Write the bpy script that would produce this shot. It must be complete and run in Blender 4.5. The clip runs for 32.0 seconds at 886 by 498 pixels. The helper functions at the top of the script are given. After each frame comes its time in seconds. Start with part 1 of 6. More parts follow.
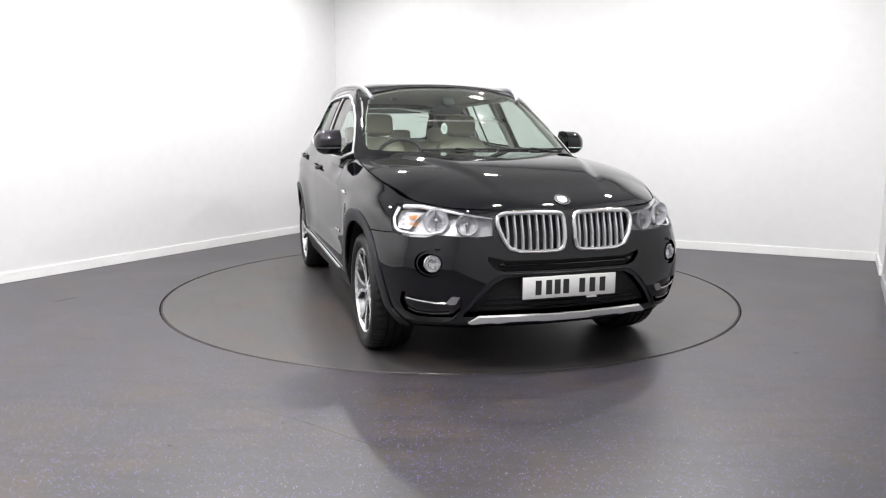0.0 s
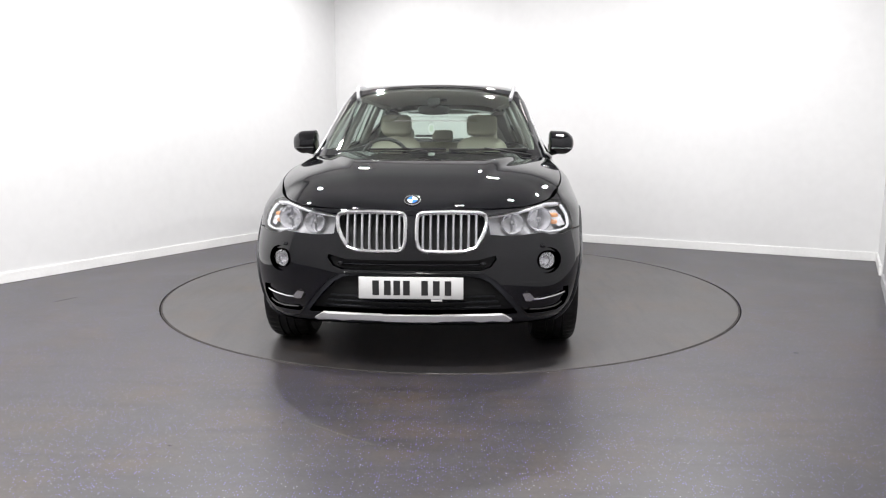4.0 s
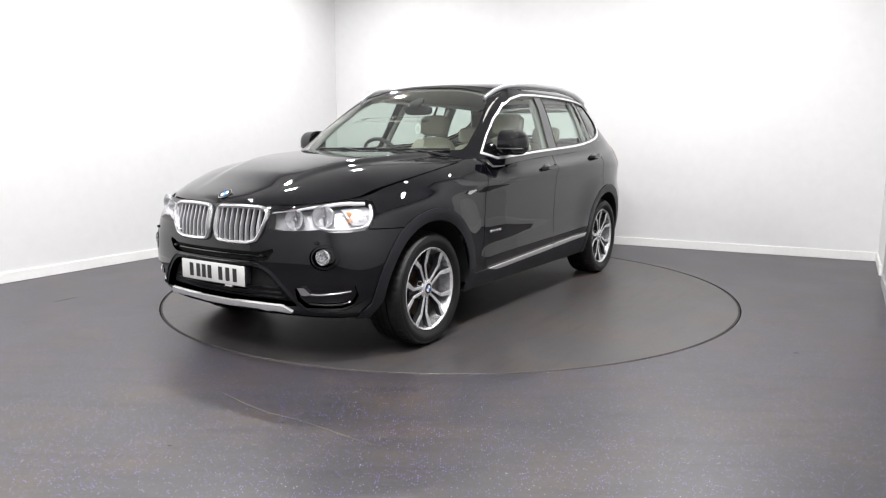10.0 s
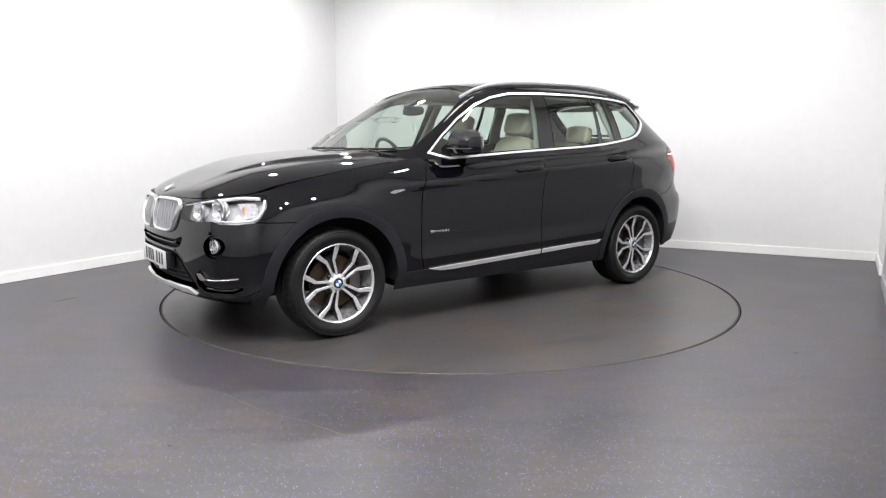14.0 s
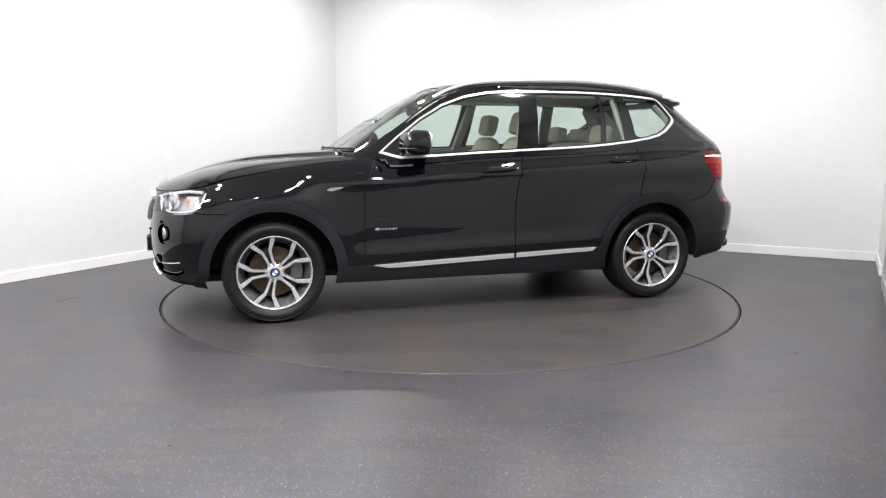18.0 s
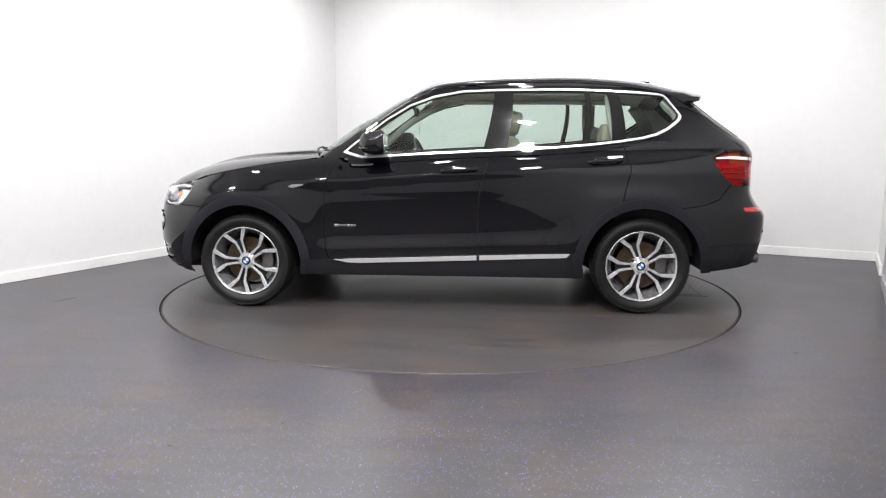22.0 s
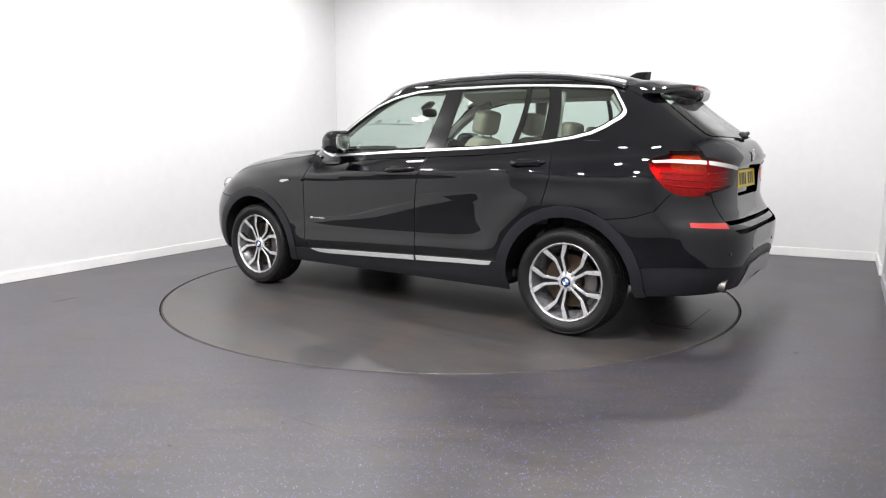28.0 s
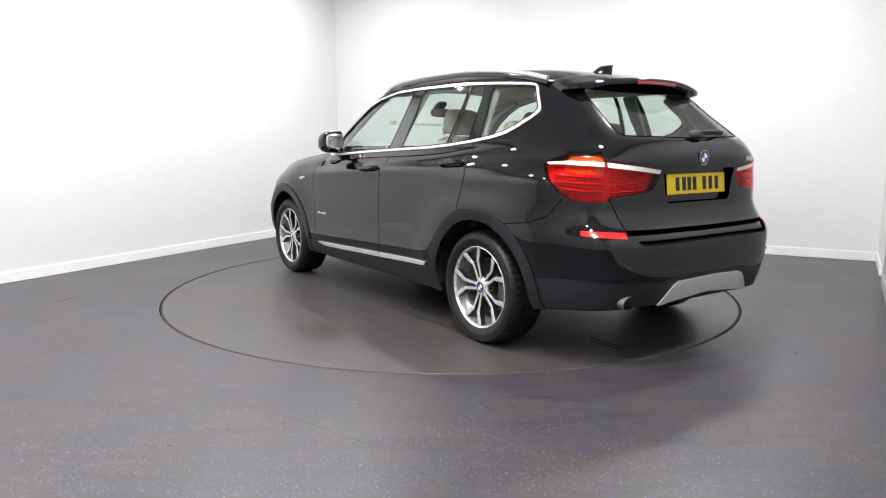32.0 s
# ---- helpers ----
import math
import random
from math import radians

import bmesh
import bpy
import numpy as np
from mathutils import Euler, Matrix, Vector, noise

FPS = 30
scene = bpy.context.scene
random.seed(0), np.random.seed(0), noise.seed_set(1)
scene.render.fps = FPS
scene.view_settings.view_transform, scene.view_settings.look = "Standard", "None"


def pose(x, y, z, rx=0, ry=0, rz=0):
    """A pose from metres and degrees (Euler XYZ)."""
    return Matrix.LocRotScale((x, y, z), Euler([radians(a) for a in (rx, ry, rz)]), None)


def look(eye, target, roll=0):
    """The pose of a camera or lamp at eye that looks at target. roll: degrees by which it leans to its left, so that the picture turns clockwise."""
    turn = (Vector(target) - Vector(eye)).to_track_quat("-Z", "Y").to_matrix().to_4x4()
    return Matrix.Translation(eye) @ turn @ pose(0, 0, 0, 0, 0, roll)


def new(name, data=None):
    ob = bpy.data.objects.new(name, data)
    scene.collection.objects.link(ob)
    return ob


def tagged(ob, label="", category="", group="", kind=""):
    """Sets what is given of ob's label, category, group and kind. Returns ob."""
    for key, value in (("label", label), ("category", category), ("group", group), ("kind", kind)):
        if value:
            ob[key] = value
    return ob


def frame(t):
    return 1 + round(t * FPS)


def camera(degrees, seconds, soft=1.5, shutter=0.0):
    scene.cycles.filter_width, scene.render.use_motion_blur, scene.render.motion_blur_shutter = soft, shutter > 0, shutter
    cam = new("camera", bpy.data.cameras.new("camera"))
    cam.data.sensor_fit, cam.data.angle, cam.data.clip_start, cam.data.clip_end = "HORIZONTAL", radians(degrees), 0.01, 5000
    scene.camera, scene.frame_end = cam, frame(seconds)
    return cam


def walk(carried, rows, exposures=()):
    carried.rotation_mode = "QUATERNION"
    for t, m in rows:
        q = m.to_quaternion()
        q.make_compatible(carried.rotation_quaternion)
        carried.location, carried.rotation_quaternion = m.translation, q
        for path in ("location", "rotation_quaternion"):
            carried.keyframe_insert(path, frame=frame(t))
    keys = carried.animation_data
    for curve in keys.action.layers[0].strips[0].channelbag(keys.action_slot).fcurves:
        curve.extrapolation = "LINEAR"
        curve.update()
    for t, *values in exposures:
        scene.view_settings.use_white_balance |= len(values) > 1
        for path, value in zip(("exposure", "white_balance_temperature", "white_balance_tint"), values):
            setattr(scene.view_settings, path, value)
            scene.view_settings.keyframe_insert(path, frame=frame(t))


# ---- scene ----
# The camera stands still; the car turns on its turntable.
cam = camera(64.58, 32.0, soft=1.2)
EYE = Vector((0.0, -5.662, 1.198))
YAW, PITCH = radians(0.535), radians(-8.794)
VIEW = look(EYE, EYE + Vector((-math.sin(YAW) * math.cos(PITCH), math.cos(YAW) * math.cos(PITCH), math.sin(PITCH))), 0.129)
walk(cam, [(0.0, VIEW), (32.0, VIEW)])

# ---- light ----
world = bpy.data.worlds.new("world")
scene.world = world
world.use_nodes = True
world.node_tree.nodes["Background"].inputs[0].default_value = (0.9, 0.95, 1.0, 1)
world.node_tree.nodes["Background"].inputs[1].default_value = 0.05
scene.view_settings.exposure = 0.0

# The room: a plan of four walls, clockwise from the far corner.
CORNER_A = Vector((-1.566, 4.1905))
CORNER_B = Vector((4.326, 1.364))
DOWN = Vector((-0.487, -0.8734))
DOWN_WEST = Vector((-0.471, -0.8821))
LENGTH = 9.3
CORNER_C = CORNER_B + DOWN * LENGTH
CORNER_D = CORNER_A + DOWN_WEST * (LENGTH + 0.2)
HEIGHT = 3.5
LAMP_POWER = 68
ACROSS = (CORNER_B - CORNER_A).normalized()


def lamp_spot(along, across):
    """A place under the ceiling, from the far corner down the room and across it."""
    p = CORNER_A + DOWN * along + ACROSS * across
    return p.x, p.y


# (7.9, 3.3) and (6.1, 4.6) are unseen lamps added to brighten the near floor.
PANELS = [(a, b) for a in (1.5, 3.4, 5.3, 7.1, 8.6) for b in (1.3, 5.2)] + [(7.9, 3.3), (6.1, 4.6), (1.5, 3.3)]
# The lamps stand closest over the car; behind the camera they are weaker.
SHARES = {(6.1, 4.6): 1.6, (1.5, 3.3): 0.4, (1.5, 1.3): 0.9, (1.5, 5.2): 1.1, (7.9, 3.3): 0.8, (8.6, 1.3): 0.6, (8.6, 5.2): 0.6}
for along, across in PANELS:
    data = bpy.data.lights.new("ceiling_lamp", "AREA")
    data.shape, data.size, data.size_y, data.energy = "RECTANGLE", 0.17, 0.10, LAMP_POWER * SHARES.get((along, across), 1.0)
    data.color = (1.0, 0.985, 0.988)
    ob = new("ceiling_lamp", data)
    x, y = lamp_spot(along, across)
    ob.matrix_world = pose(x, y, HEIGHT - 0.075, 0, 0, math.degrees(math.atan2(ACROSS.y, ACROSS.x)))

# ---- materials ----
def material(name, color, rough=0.5, metal=0.0, coat=0.0, noise_scale=0.0, noise_amount=0.0, bump=0.0, bump_scale=200.0, spec=0.5):
    """A principled material with colour variation at two scales and fine relief."""
    m = bpy.data.materials.new(name)
    m.use_nodes = True
    nt = m.node_tree
    bsdf = nt.nodes["Principled BSDF"]
    bsdf.inputs["Base Color"].default_value = (*color, 1)
    bsdf.inputs["Roughness"].default_value = rough
    bsdf.inputs["Metallic"].default_value = metal
    bsdf.inputs["Coat Weight"].default_value = coat
    bsdf.inputs["Coat Roughness"].default_value = 0.02
    bsdf.inputs["Coat IOR"].default_value = 1.62
    bsdf.inputs["Specular IOR Level"].default_value = spec
    if noise_amount or bump:
        tc = nt.nodes.new("ShaderNodeTexCoord")
    if noise_amount:
        n1 = nt.nodes.new("ShaderNodeTexNoise")
        n1.inputs["Scale"].default_value, n1.inputs["Detail"].default_value = noise_scale, 6
        n2 = nt.nodes.new("ShaderNodeTexNoise")
        n2.inputs["Scale"].default_value, n2.inputs["Detail"].default_value = noise_scale * 14, 3
        add = nt.nodes.new("ShaderNodeMath")
        add.operation = "ADD"
        ramp = nt.nodes.new("ShaderNodeMapRange")
        ramp.inputs[1].default_value, ramp.inputs[2].default_value = 0.7, 1.3
        ramp.inputs[3].default_value, ramp.inputs[4].default_value = 1 - noise_amount, 1 + noise_amount
        mul = nt.nodes.new("ShaderNodeVectorMath")
        mul.operation = "SCALE"
        mul.inputs[0].default_value = color
        for n in (n1, n2):
            nt.links.new(tc.outputs["Object"], n.inputs["Vector"])
        nt.links.new(n1.outputs[0], add.inputs[0])
        nt.links.new(n2.outputs[0], add.inputs[1])
        nt.links.new(add.outputs[0], ramp.inputs[0])
        nt.links.new(ramp.outputs[0], mul.inputs["Scale"])
        nt.links.new(mul.outputs[0], bsdf.inputs["Base Color"])
        rr = nt.nodes.new("ShaderNodeMapRange")
        rr.inputs[1].default_value, rr.inputs[2].default_value = 0.6, 1.4
        rr.inputs[3].default_value, rr.inputs[4].default_value = max(0.02, rough * 0.85), min(1, rough * 1.15)
        nt.links.new(add.outputs[0], rr.inputs[0])
        nt.links.new(rr.outputs[0], bsdf.inputs["Roughness"])
    if bump:
        n3 = nt.nodes.new("ShaderNodeTexNoise")
        n3.inputs["Scale"].default_value, n3.inputs["Detail"].default_value = bump_scale, 4
        b = nt.nodes.new("ShaderNodeBump")
        b.inputs["Strength"].default_value, b.inputs["Distance"].default_value = bump, 0.002
        nt.links.new(tc.outputs["Object"], n3.inputs["Vector"])
        nt.links.new(n3.outputs[0], b.inputs["Height"])
        nt.links.new(b.outputs[0], bsdf.inputs["Normal"])
    return m


def glass(name, tint, rough=0.0, ior=1.45, gain=3.0):
    """Thin tinted sheet glass: it lets light straight through and mirrors by Fresnel."""
    m = bpy.data.materials.new(name)
    m.use_nodes = True
    nt = m.node_tree
    nt.nodes.remove(nt.nodes["Principled BSDF"])
    out = nt.nodes["Material Output"]
    clear_node = nt.nodes.new("ShaderNodeBsdfTransparent")
    clear_node.inputs[0].default_value = (*tint, 1)
    gloss = nt.nodes.new("ShaderNodeBsdfGlossy")
    gloss.inputs["Roughness"].default_value = rough
    face = nt.nodes.new("ShaderNodeLayerWeight")
    face.inputs["Blend"].default_value = 0.5
    steep = nt.nodes.new("ShaderNodeMath")
    steep.operation = "POWER"
    steep.inputs[1].default_value = 5.0
    nt.links.new(face.outputs["Facing"], steep.inputs[0])
    fres = nt.nodes.new("ShaderNodeMapRange")
    fres.inputs[3].default_value, fres.inputs[4].default_value = ((ior - 1) / (ior + 1)) ** 2 * gain, 1.0
    nt.links.new(steep.outputs[0], fres.inputs[0])
    mix = nt.nodes.new("ShaderNodeMixShader")
    nt.links.new(fres.outputs[0], mix.inputs[0])
    nt.links.new(clear_node.outputs[0], mix.inputs[1])
    nt.links.new(gloss.outputs[0], mix.inputs[2])
    nt.links.new(mix.outputs[0], out.inputs["Surface"])
    return m


def glow(name, color, strength):
    m = bpy.data.materials.new(name)
    m.use_nodes = True
    bsdf = m.node_tree.nodes["Principled BSDF"]
    bsdf.inputs["Base Color"].default_value = (*color, 1)
    bsdf.inputs["Emission Color"].default_value = (*color, 1)
    bsdf.inputs["Emission Strength"].default_value = strength
    return m


def floor_material(name, base, worn, flecks=1.0):
    """Dark safety vinyl: broad worn stains, fine mottling and glittering flecks."""
    m = bpy.data.materials.new(name)
    m.use_nodes = True
    nt = m.node_tree
    bsdf = nt.nodes["Principled BSDF"]
    tc = nt.nodes.new("ShaderNodeTexCoord")

    def noise_node(scale, detail=4, rough=0.55):
        n = nt.nodes.new("ShaderNodeTexNoise")
        n.inputs["Scale"].default_value, n.inputs["Detail"].default_value, n.inputs["Roughness"].default_value = scale, detail, rough
        nt.links.new(tc.outputs["Object"], n.inputs["Vector"])
        return n.outputs[0]

    def ranged(src, a, b, c, d):
        r = nt.nodes.new("ShaderNodeMapRange")
        for i, v in enumerate((a, b, c, d)):
            r.inputs[1 + i].default_value = v
        nt.links.new(src, r.inputs[0])
        return r.outputs[0]

    def mixed(fac, a, b):
        x = nt.nodes.new("ShaderNodeMix")
        x.data_type = "RGBA"
        nt.links.new(fac, x.inputs[0])
        for i, v in ((6, a), (7, b)):
            if isinstance(v, tuple):
                x.inputs[i].default_value = (*v, 1)
            else:
                nt.links.new(v, x.inputs[i])
        return x.outputs[2]

    broad = ranged(noise_node(0.55, 3), 0.25, 0.75, 0, 1)
    col = mixed(broad, base, worn)
    stain = ranged(noise_node(2.3, 6, 0.65), 0.46, 0.66, 0, 0.95)
    col = mixed(stain, col, (worn[0] * 1.22, worn[1] * 1.02, worn[2] * 0.82))
    stretch = nt.nodes.new("ShaderNodeMapping")
    stretch.inputs["Scale"].default_value = (1.2, 9.0, 1.0)
    stretch.inputs["Rotation"].default_value = (0, 0, 0.35)
    nt.links.new(tc.outputs["Object"], stretch.inputs["Vector"])
    streaks = nt.nodes.new("ShaderNodeTexNoise")
    streaks.inputs["Scale"].default_value, streaks.inputs["Detail"].default_value = 1.6, 6
    nt.links.new(stretch.outputs[0], streaks.inputs["Vector"])
    col = mixed(ranged(streaks.outputs[0], 0.50, 0.70, 0, 0.75), col, tuple(v * 0.70 for v in base))
    fine = ranged(noise_node(46, 4, 0.7), 0.35, 0.7, 0, 0.6)
    col = mixed(fine, col, tuple(v * 0.60 for v in base))
    coarse = ranged(noise_node(11, 4, 0.7), 0.48, 0.70, 0, 0.45)
    col = mixed(coarse, col, tuple(v * 1.35 for v in base))
    vor = nt.nodes.new("ShaderNodeTexVoronoi")
    vor.voronoi_dimensions = "2D"
    vor.inputs["Scale"].default_value = 100
    nt.links.new(tc.outputs["Object"], vor.inputs["Vector"])
    dot = ranged(vor.outputs["Distance"], 0.13, 0.28, 1, 0)
    sep = nt.nodes.new("ShaderNodeSeparateColor")
    nt.links.new(vor.outputs["Color"], sep.inputs[0])
    pick = ranged(sep.outputs[0], 0.80, 1.0, 0, flecks)
    amount = nt.nodes.new("ShaderNodeMath")
    amount.operation = "MULTIPLY"
    nt.links.new(dot, amount.inputs[0])
    nt.links.new(pick, amount.inputs[1])
    hue = mixed(ranged(sep.outputs[1], 0.80, 0.90, 0, 1), (0.17, 0.13, 0.54), (0.40, 0.38, 0.45))
    col = mixed(amount.outputs[0], col, hue)
    nt.links.new(col, bsdf.inputs["Base Color"])
    nt.links.new(ranged(noise_node(1.1, 2), 0.2, 0.8, 0.36, 0.44), bsdf.inputs["Roughness"])
    bsdf.inputs["Specular IOR Level"].default_value = 0.5
    b = nt.nodes.new("ShaderNodeBump")
    b.inputs["Strength"].default_value, b.inputs["Distance"].default_value = 0.12, 0.002
    nt.links.new(noise_node(160, 3), b.inputs["Height"])
    nt.links.new(b.outputs[0], bsdf.inputs["Normal"])
    return m


M_WALL = material("white_wall_paint", (0.62, 0.62, 0.62), 0.6, noise_scale=0.8, noise_amount=0.025, bump=0.12, bump_scale=60)
# Grey of the unseen walls, set by how dark the car paint mirrors them.
M_WALLUNSEEN = material("grey_wall_paint", (0.29, 0.29, 0.297), 0.6, noise_scale=0.8, noise_amount=0.03, bump=0.12, bump_scale=60)
M_CEIL = material("white_ceiling_paint", (0.85, 0.85, 0.84), 0.8, noise_scale=1.0, noise_amount=0.03)
M_TRIM = material("white_gloss_trim", (0.72, 0.72, 0.71), 0.35, noise_scale=3.0, noise_amount=0.04)
M_FLOOR = floor_material("speckled_floor_vinyl", (0.033, 0.0312, 0.0348), (0.045, 0.0418, 0.0418))
M_TABLE = floor_material("speckled_turntable_vinyl", (0.041, 0.0387, 0.0397), (0.056, 0.0516, 0.0490), 0.25)
M_PIT = material("dark_gap", (0.008, 0.008, 0.008), 0.8)
M_EDGE = material("dusty_turntable_edge", (0.046, 0.042, 0.041), 0.85, spec=0.1, noise_scale=5, noise_amount=0.4)
M_DIFF = glow("lamp_diffuser", (1.0, 0.98, 0.95), 3.0)
M_PAINT = material("black_car_paint", (0.0012, 0.0012, 0.0022), 0.6, coat=1.0, spec=0.0)
M_PLASTIC = material("dark_grained_plastic", (0.0135, 0.0140, 0.0175), 0.45, spec=0.35, bump=0.2, bump_scale=500, noise_scale=8, noise_amount=0.15)
M_GLOSSBLACK = material("gloss_black_trim", (0.004, 0.004, 0.004), 0.08, coat=0.6)
M_MATTBLACK = material("matt_black", (0.004, 0.004, 0.004), 0.7)
M_RUBBER = material("tyre_rubber", (0.0060, 0.0058, 0.0058), 0.50, noise_scale=9, noise_amount=0.35, bump=0.2, bump_scale=300, spec=0.35)
M_CHROME = material("satin_chrome", (0.78, 0.78, 0.78), 0.14, metal=1.0)
M_BRIGHT = material("bright_satin_trim", (0.74, 0.74, 0.745), 0.30, metal=0.55, noise_scale=18, noise_amount=0.03)
M_STRIP = material("frosted_light_strip", (0.56, 0.57, 0.59), 0.22, coat=0.5, noise_scale=40, noise_amount=0.06)
M_RAIL = material("satin_rail_aluminium", (0.50, 0.50, 0.52), 0.30, metal=0.75, noise_scale=18, noise_amount=0.04)
M_ALLOY = material("machined_alloy", (0.60, 0.60, 0.61), 0.28, metal=0.55, noise_scale=25, noise_amount=0.03)
M_ALLOYDARK = material("grey_alloy_pocket", (0.10, 0.10, 0.105), 0.32, metal=0.5, noise_scale=25, noise_amount=0.1)
M_BARREL = material("silver_wheel_barrel", (0.25, 0.25, 0.26), 0.28, metal=0.6, noise_scale=25, noise_amount=0.1)
M_DISC = material("brake_disc_rust", (0.10, 0.072, 0.048), 0.45, metal=0.7, noise_scale=14, noise_amount=0.4)
M_GLASS = glass("tinted_window_glass", (0.80, 0.89, 0.84))
M_WSGLASS = glass("windscreen_glass", (0.82, 0.90, 0.85), gain=4.5)
M_LENS = glass("clear_lamp_lens", (0.95, 0.95, 0.96), gain=1.8)
M_RED = material("red_lamp_plastic", (0.46, 0.008, 0.008), 0.12, coat=1.0)
M_REDDARK = material("deep_red_lamp_plastic", (0.30, 0.006, 0.008), 0.12, coat=1.0)
M_AMBER = material("amber_lamp", (0.66, 0.31, 0.13), 0.25, coat=0.6)
M_REFL = material("lamp_reflector", (0.80, 0.80, 0.82), 0.12, metal=1.0)
M_LAMPGREY = material("lamp_bezel_grey", (0.30, 0.30, 0.31), 0.28, metal=0.7)
M_PLATEW = material("white_plate", (0.56, 0.56, 0.55), 0.35, noise_scale=30, noise_amount=0.03)
M_PLATEY = material("yellow_plate", (0.82, 0.60, 0.005), 0.35, noise_scale=30, noise_amount=0.03)
M_INK = material("black_ink", (0.012, 0.012, 0.012), 0.5)
M_LEATHER = material("beige_leather", (0.42, 0.385, 0.31), 0.5, noise_scale=12, noise_amount=0.1, bump=0.3, bump_scale=220)
M_CABIN = material("dark_cabin_trim", (0.035, 0.034, 0.033), 0.6, noise_scale=10, noise_amount=0.15, bump=0.2)
M_HEADLINER = material("pale_headliner", (0.58, 0.565, 0.53), 0.9, noise_scale=10, noise_amount=0.08)
M_BLUE = material("badge_blue", (0.03, 0.14, 0.50), 0.2, coat=0.8)
M_WHITE = material("badge_white", (0.8, 0.8, 0.8), 0.25, coat=0.8)
M_ROTORHUB = material("dull_grey_steel", (0.20, 0.19, 0.18), 0.5, metal=0.8, noise_scale=15, noise_amount=0.3)
M_REDLENS = glass("red_lamp_lens", (0.80, 0.022, 0.022), gain=0.9)
M_ORANGELENS = glass("orange_lamp_lens", (0.92, 0.20, 0.025), gain=0.9)
M_TAILBACK = material("tail_lamp_reflector", (0.75, 0.75, 0.75), 0.30, metal=0.55, noise_scale=60, noise_amount=0.3, bump=0.6, bump_scale=260)
M_WHITEBAR = material("white_light_bar", (0.85, 0.83, 0.80), 0.12, coat=1.0)
M_PILLAR = material("pale_grey_pillar_trim", (0.27, 0.262, 0.245), 0.7, noise_scale=10, noise_amount=0.08)
M_TAGPRINT = material("tag_print", (0.55, 0.62, 0.52), 0.5)
M_SILVER = material("matt_silver_paint", (0.66, 0.66, 0.66), 0.38, metal=0.35, noise_scale=20, noise_amount=0.05)
M_FOGBOWL = material("fog_reflector", (0.82, 0.82, 0.82), 0.08, metal=0.85, bump=0.45, bump_scale=40)
M_LAMPFLOOR = material("lamp_housing_silver", (0.495, 0.495, 0.506), 0.32, metal=0.35)
M_BOWL = material("headlamp_reflector", (0.88, 0.88, 0.90), 0.10, metal=0.70, bump=0.45, bump_scale=55)
M_SPOKEBODY = material("black_spoke_side", (0.012, 0.012, 0.013), 0.30, noise_scale=20, noise_amount=0.1)

# ---- helpers of this scene ----
def mesh_from(bm, name, mat, smooth=0):
    me = bpy.data.meshes.new(name)
    bm.normal_update()
    bm.to_mesh(me)
    bm.free()
    me.materials.append(mat)
    if smooth:
        for p in me.polygons:
            p.use_smooth = True
        me.set_sharp_from_angle(angle=radians(smooth))
    return me


def thing(name, label, category, group="", kind="", at=None):
    ob = new(name)
    ob.empty_display_size = 0.1
    if at is not None:
        ob.matrix_world = at
    return tagged(ob, label, category, group, kind)


def part(name, bm, mat, parent, label="", smooth=35):
    ob = new(name, mesh_from(bm, name, mat, smooth))
    ob.parent = parent
    if label:
        tagged(ob, label)
    return ob


def box_bm(x0, y0, z0, x1, y1, z1, bevel=0.0, seg=2):
    bm = bmesh.new()
    bmesh.ops.create_cube(bm, size=1.0, matrix=Matrix.Translation(((x0 + x1) / 2, (y0 + y1) / 2, (z0 + z1) / 2)) @ Matrix.Diagonal((abs(x1 - x0), abs(y1 - y0), abs(z1 - z0), 1)))
    if bevel:
        bmesh.ops.bevel(bm, geom=bm.edges[:], offset=bevel, segments=seg, affect="EDGES", profile=0.5)
    return bm


def prism_bm(points, z0, z1, m=None, bevel=0.0, seg=2):
    """A prism over a plan polygon."""
    bm = bmesh.new()
    low = [bm.verts.new((x, y, z0)) for x, y in points]
    top = [bm.verts.new((x, y, z1)) for x, y in points]
    bm.faces.new(top)
    bm.faces.new(low[::-1])
    n = len(points)
    for i in range(n):
        bm.faces.new((low[i], low[(i + 1) % n], top[(i + 1) % n], top[i]))
    bmesh.ops.recalc_face_normals(bm, faces=bm.faces[:])
    if bevel:
        bmesh.ops.bevel(bm, geom=bm.edges[:], offset=bevel, segments=seg, affect="EDGES", profile=0.5)
    if m is not None:
        bm.transform(m)
    return bm


def lathe_bm(profile, n=48, m=None, close=False):
    """Turns (radius, height) pairs round the z axis."""
    bm = bmesh.new()
    rings = []
    for r, z in profile:
        rings.append([bm.verts.new((r * math.cos(2 * math.pi * i / n), r * math.sin(2 * math.pi * i / n), z)) for i in range(n)])
    pairs = list(zip(rings, rings[1:] + ([rings[0]] if close else [])))
    for a, b in pairs if close else pairs[: len(rings) - 1]:
        for i in range(n):
            bm.faces.new((a[i], a[(i + 1) % n], b[(i + 1) % n], b[i]))
    if not close:
        if profile[0][0] > 1e-6:
            bm.faces.new(rings[0][::-1])
        if profile[-1][0] > 1e-6:
            bm.faces.new(rings[-1])
    bmesh.ops.remove_doubles(bm, verts=bm.verts[:], dist=1e-6)
    bmesh.ops.recalc_face_normals(bm, faces=bm.faces[:])
    if m is not None:
        bm.transform(m)
    return bm


def join_bm(*bms):
    out = bmesh.new()
    for b in bms:
        me = bpy.data.meshes.new("t")
        b.to_mesh(me)
        b.free()
        out.from_mesh(me)
        bpy.data.meshes.remove(me)
    return out


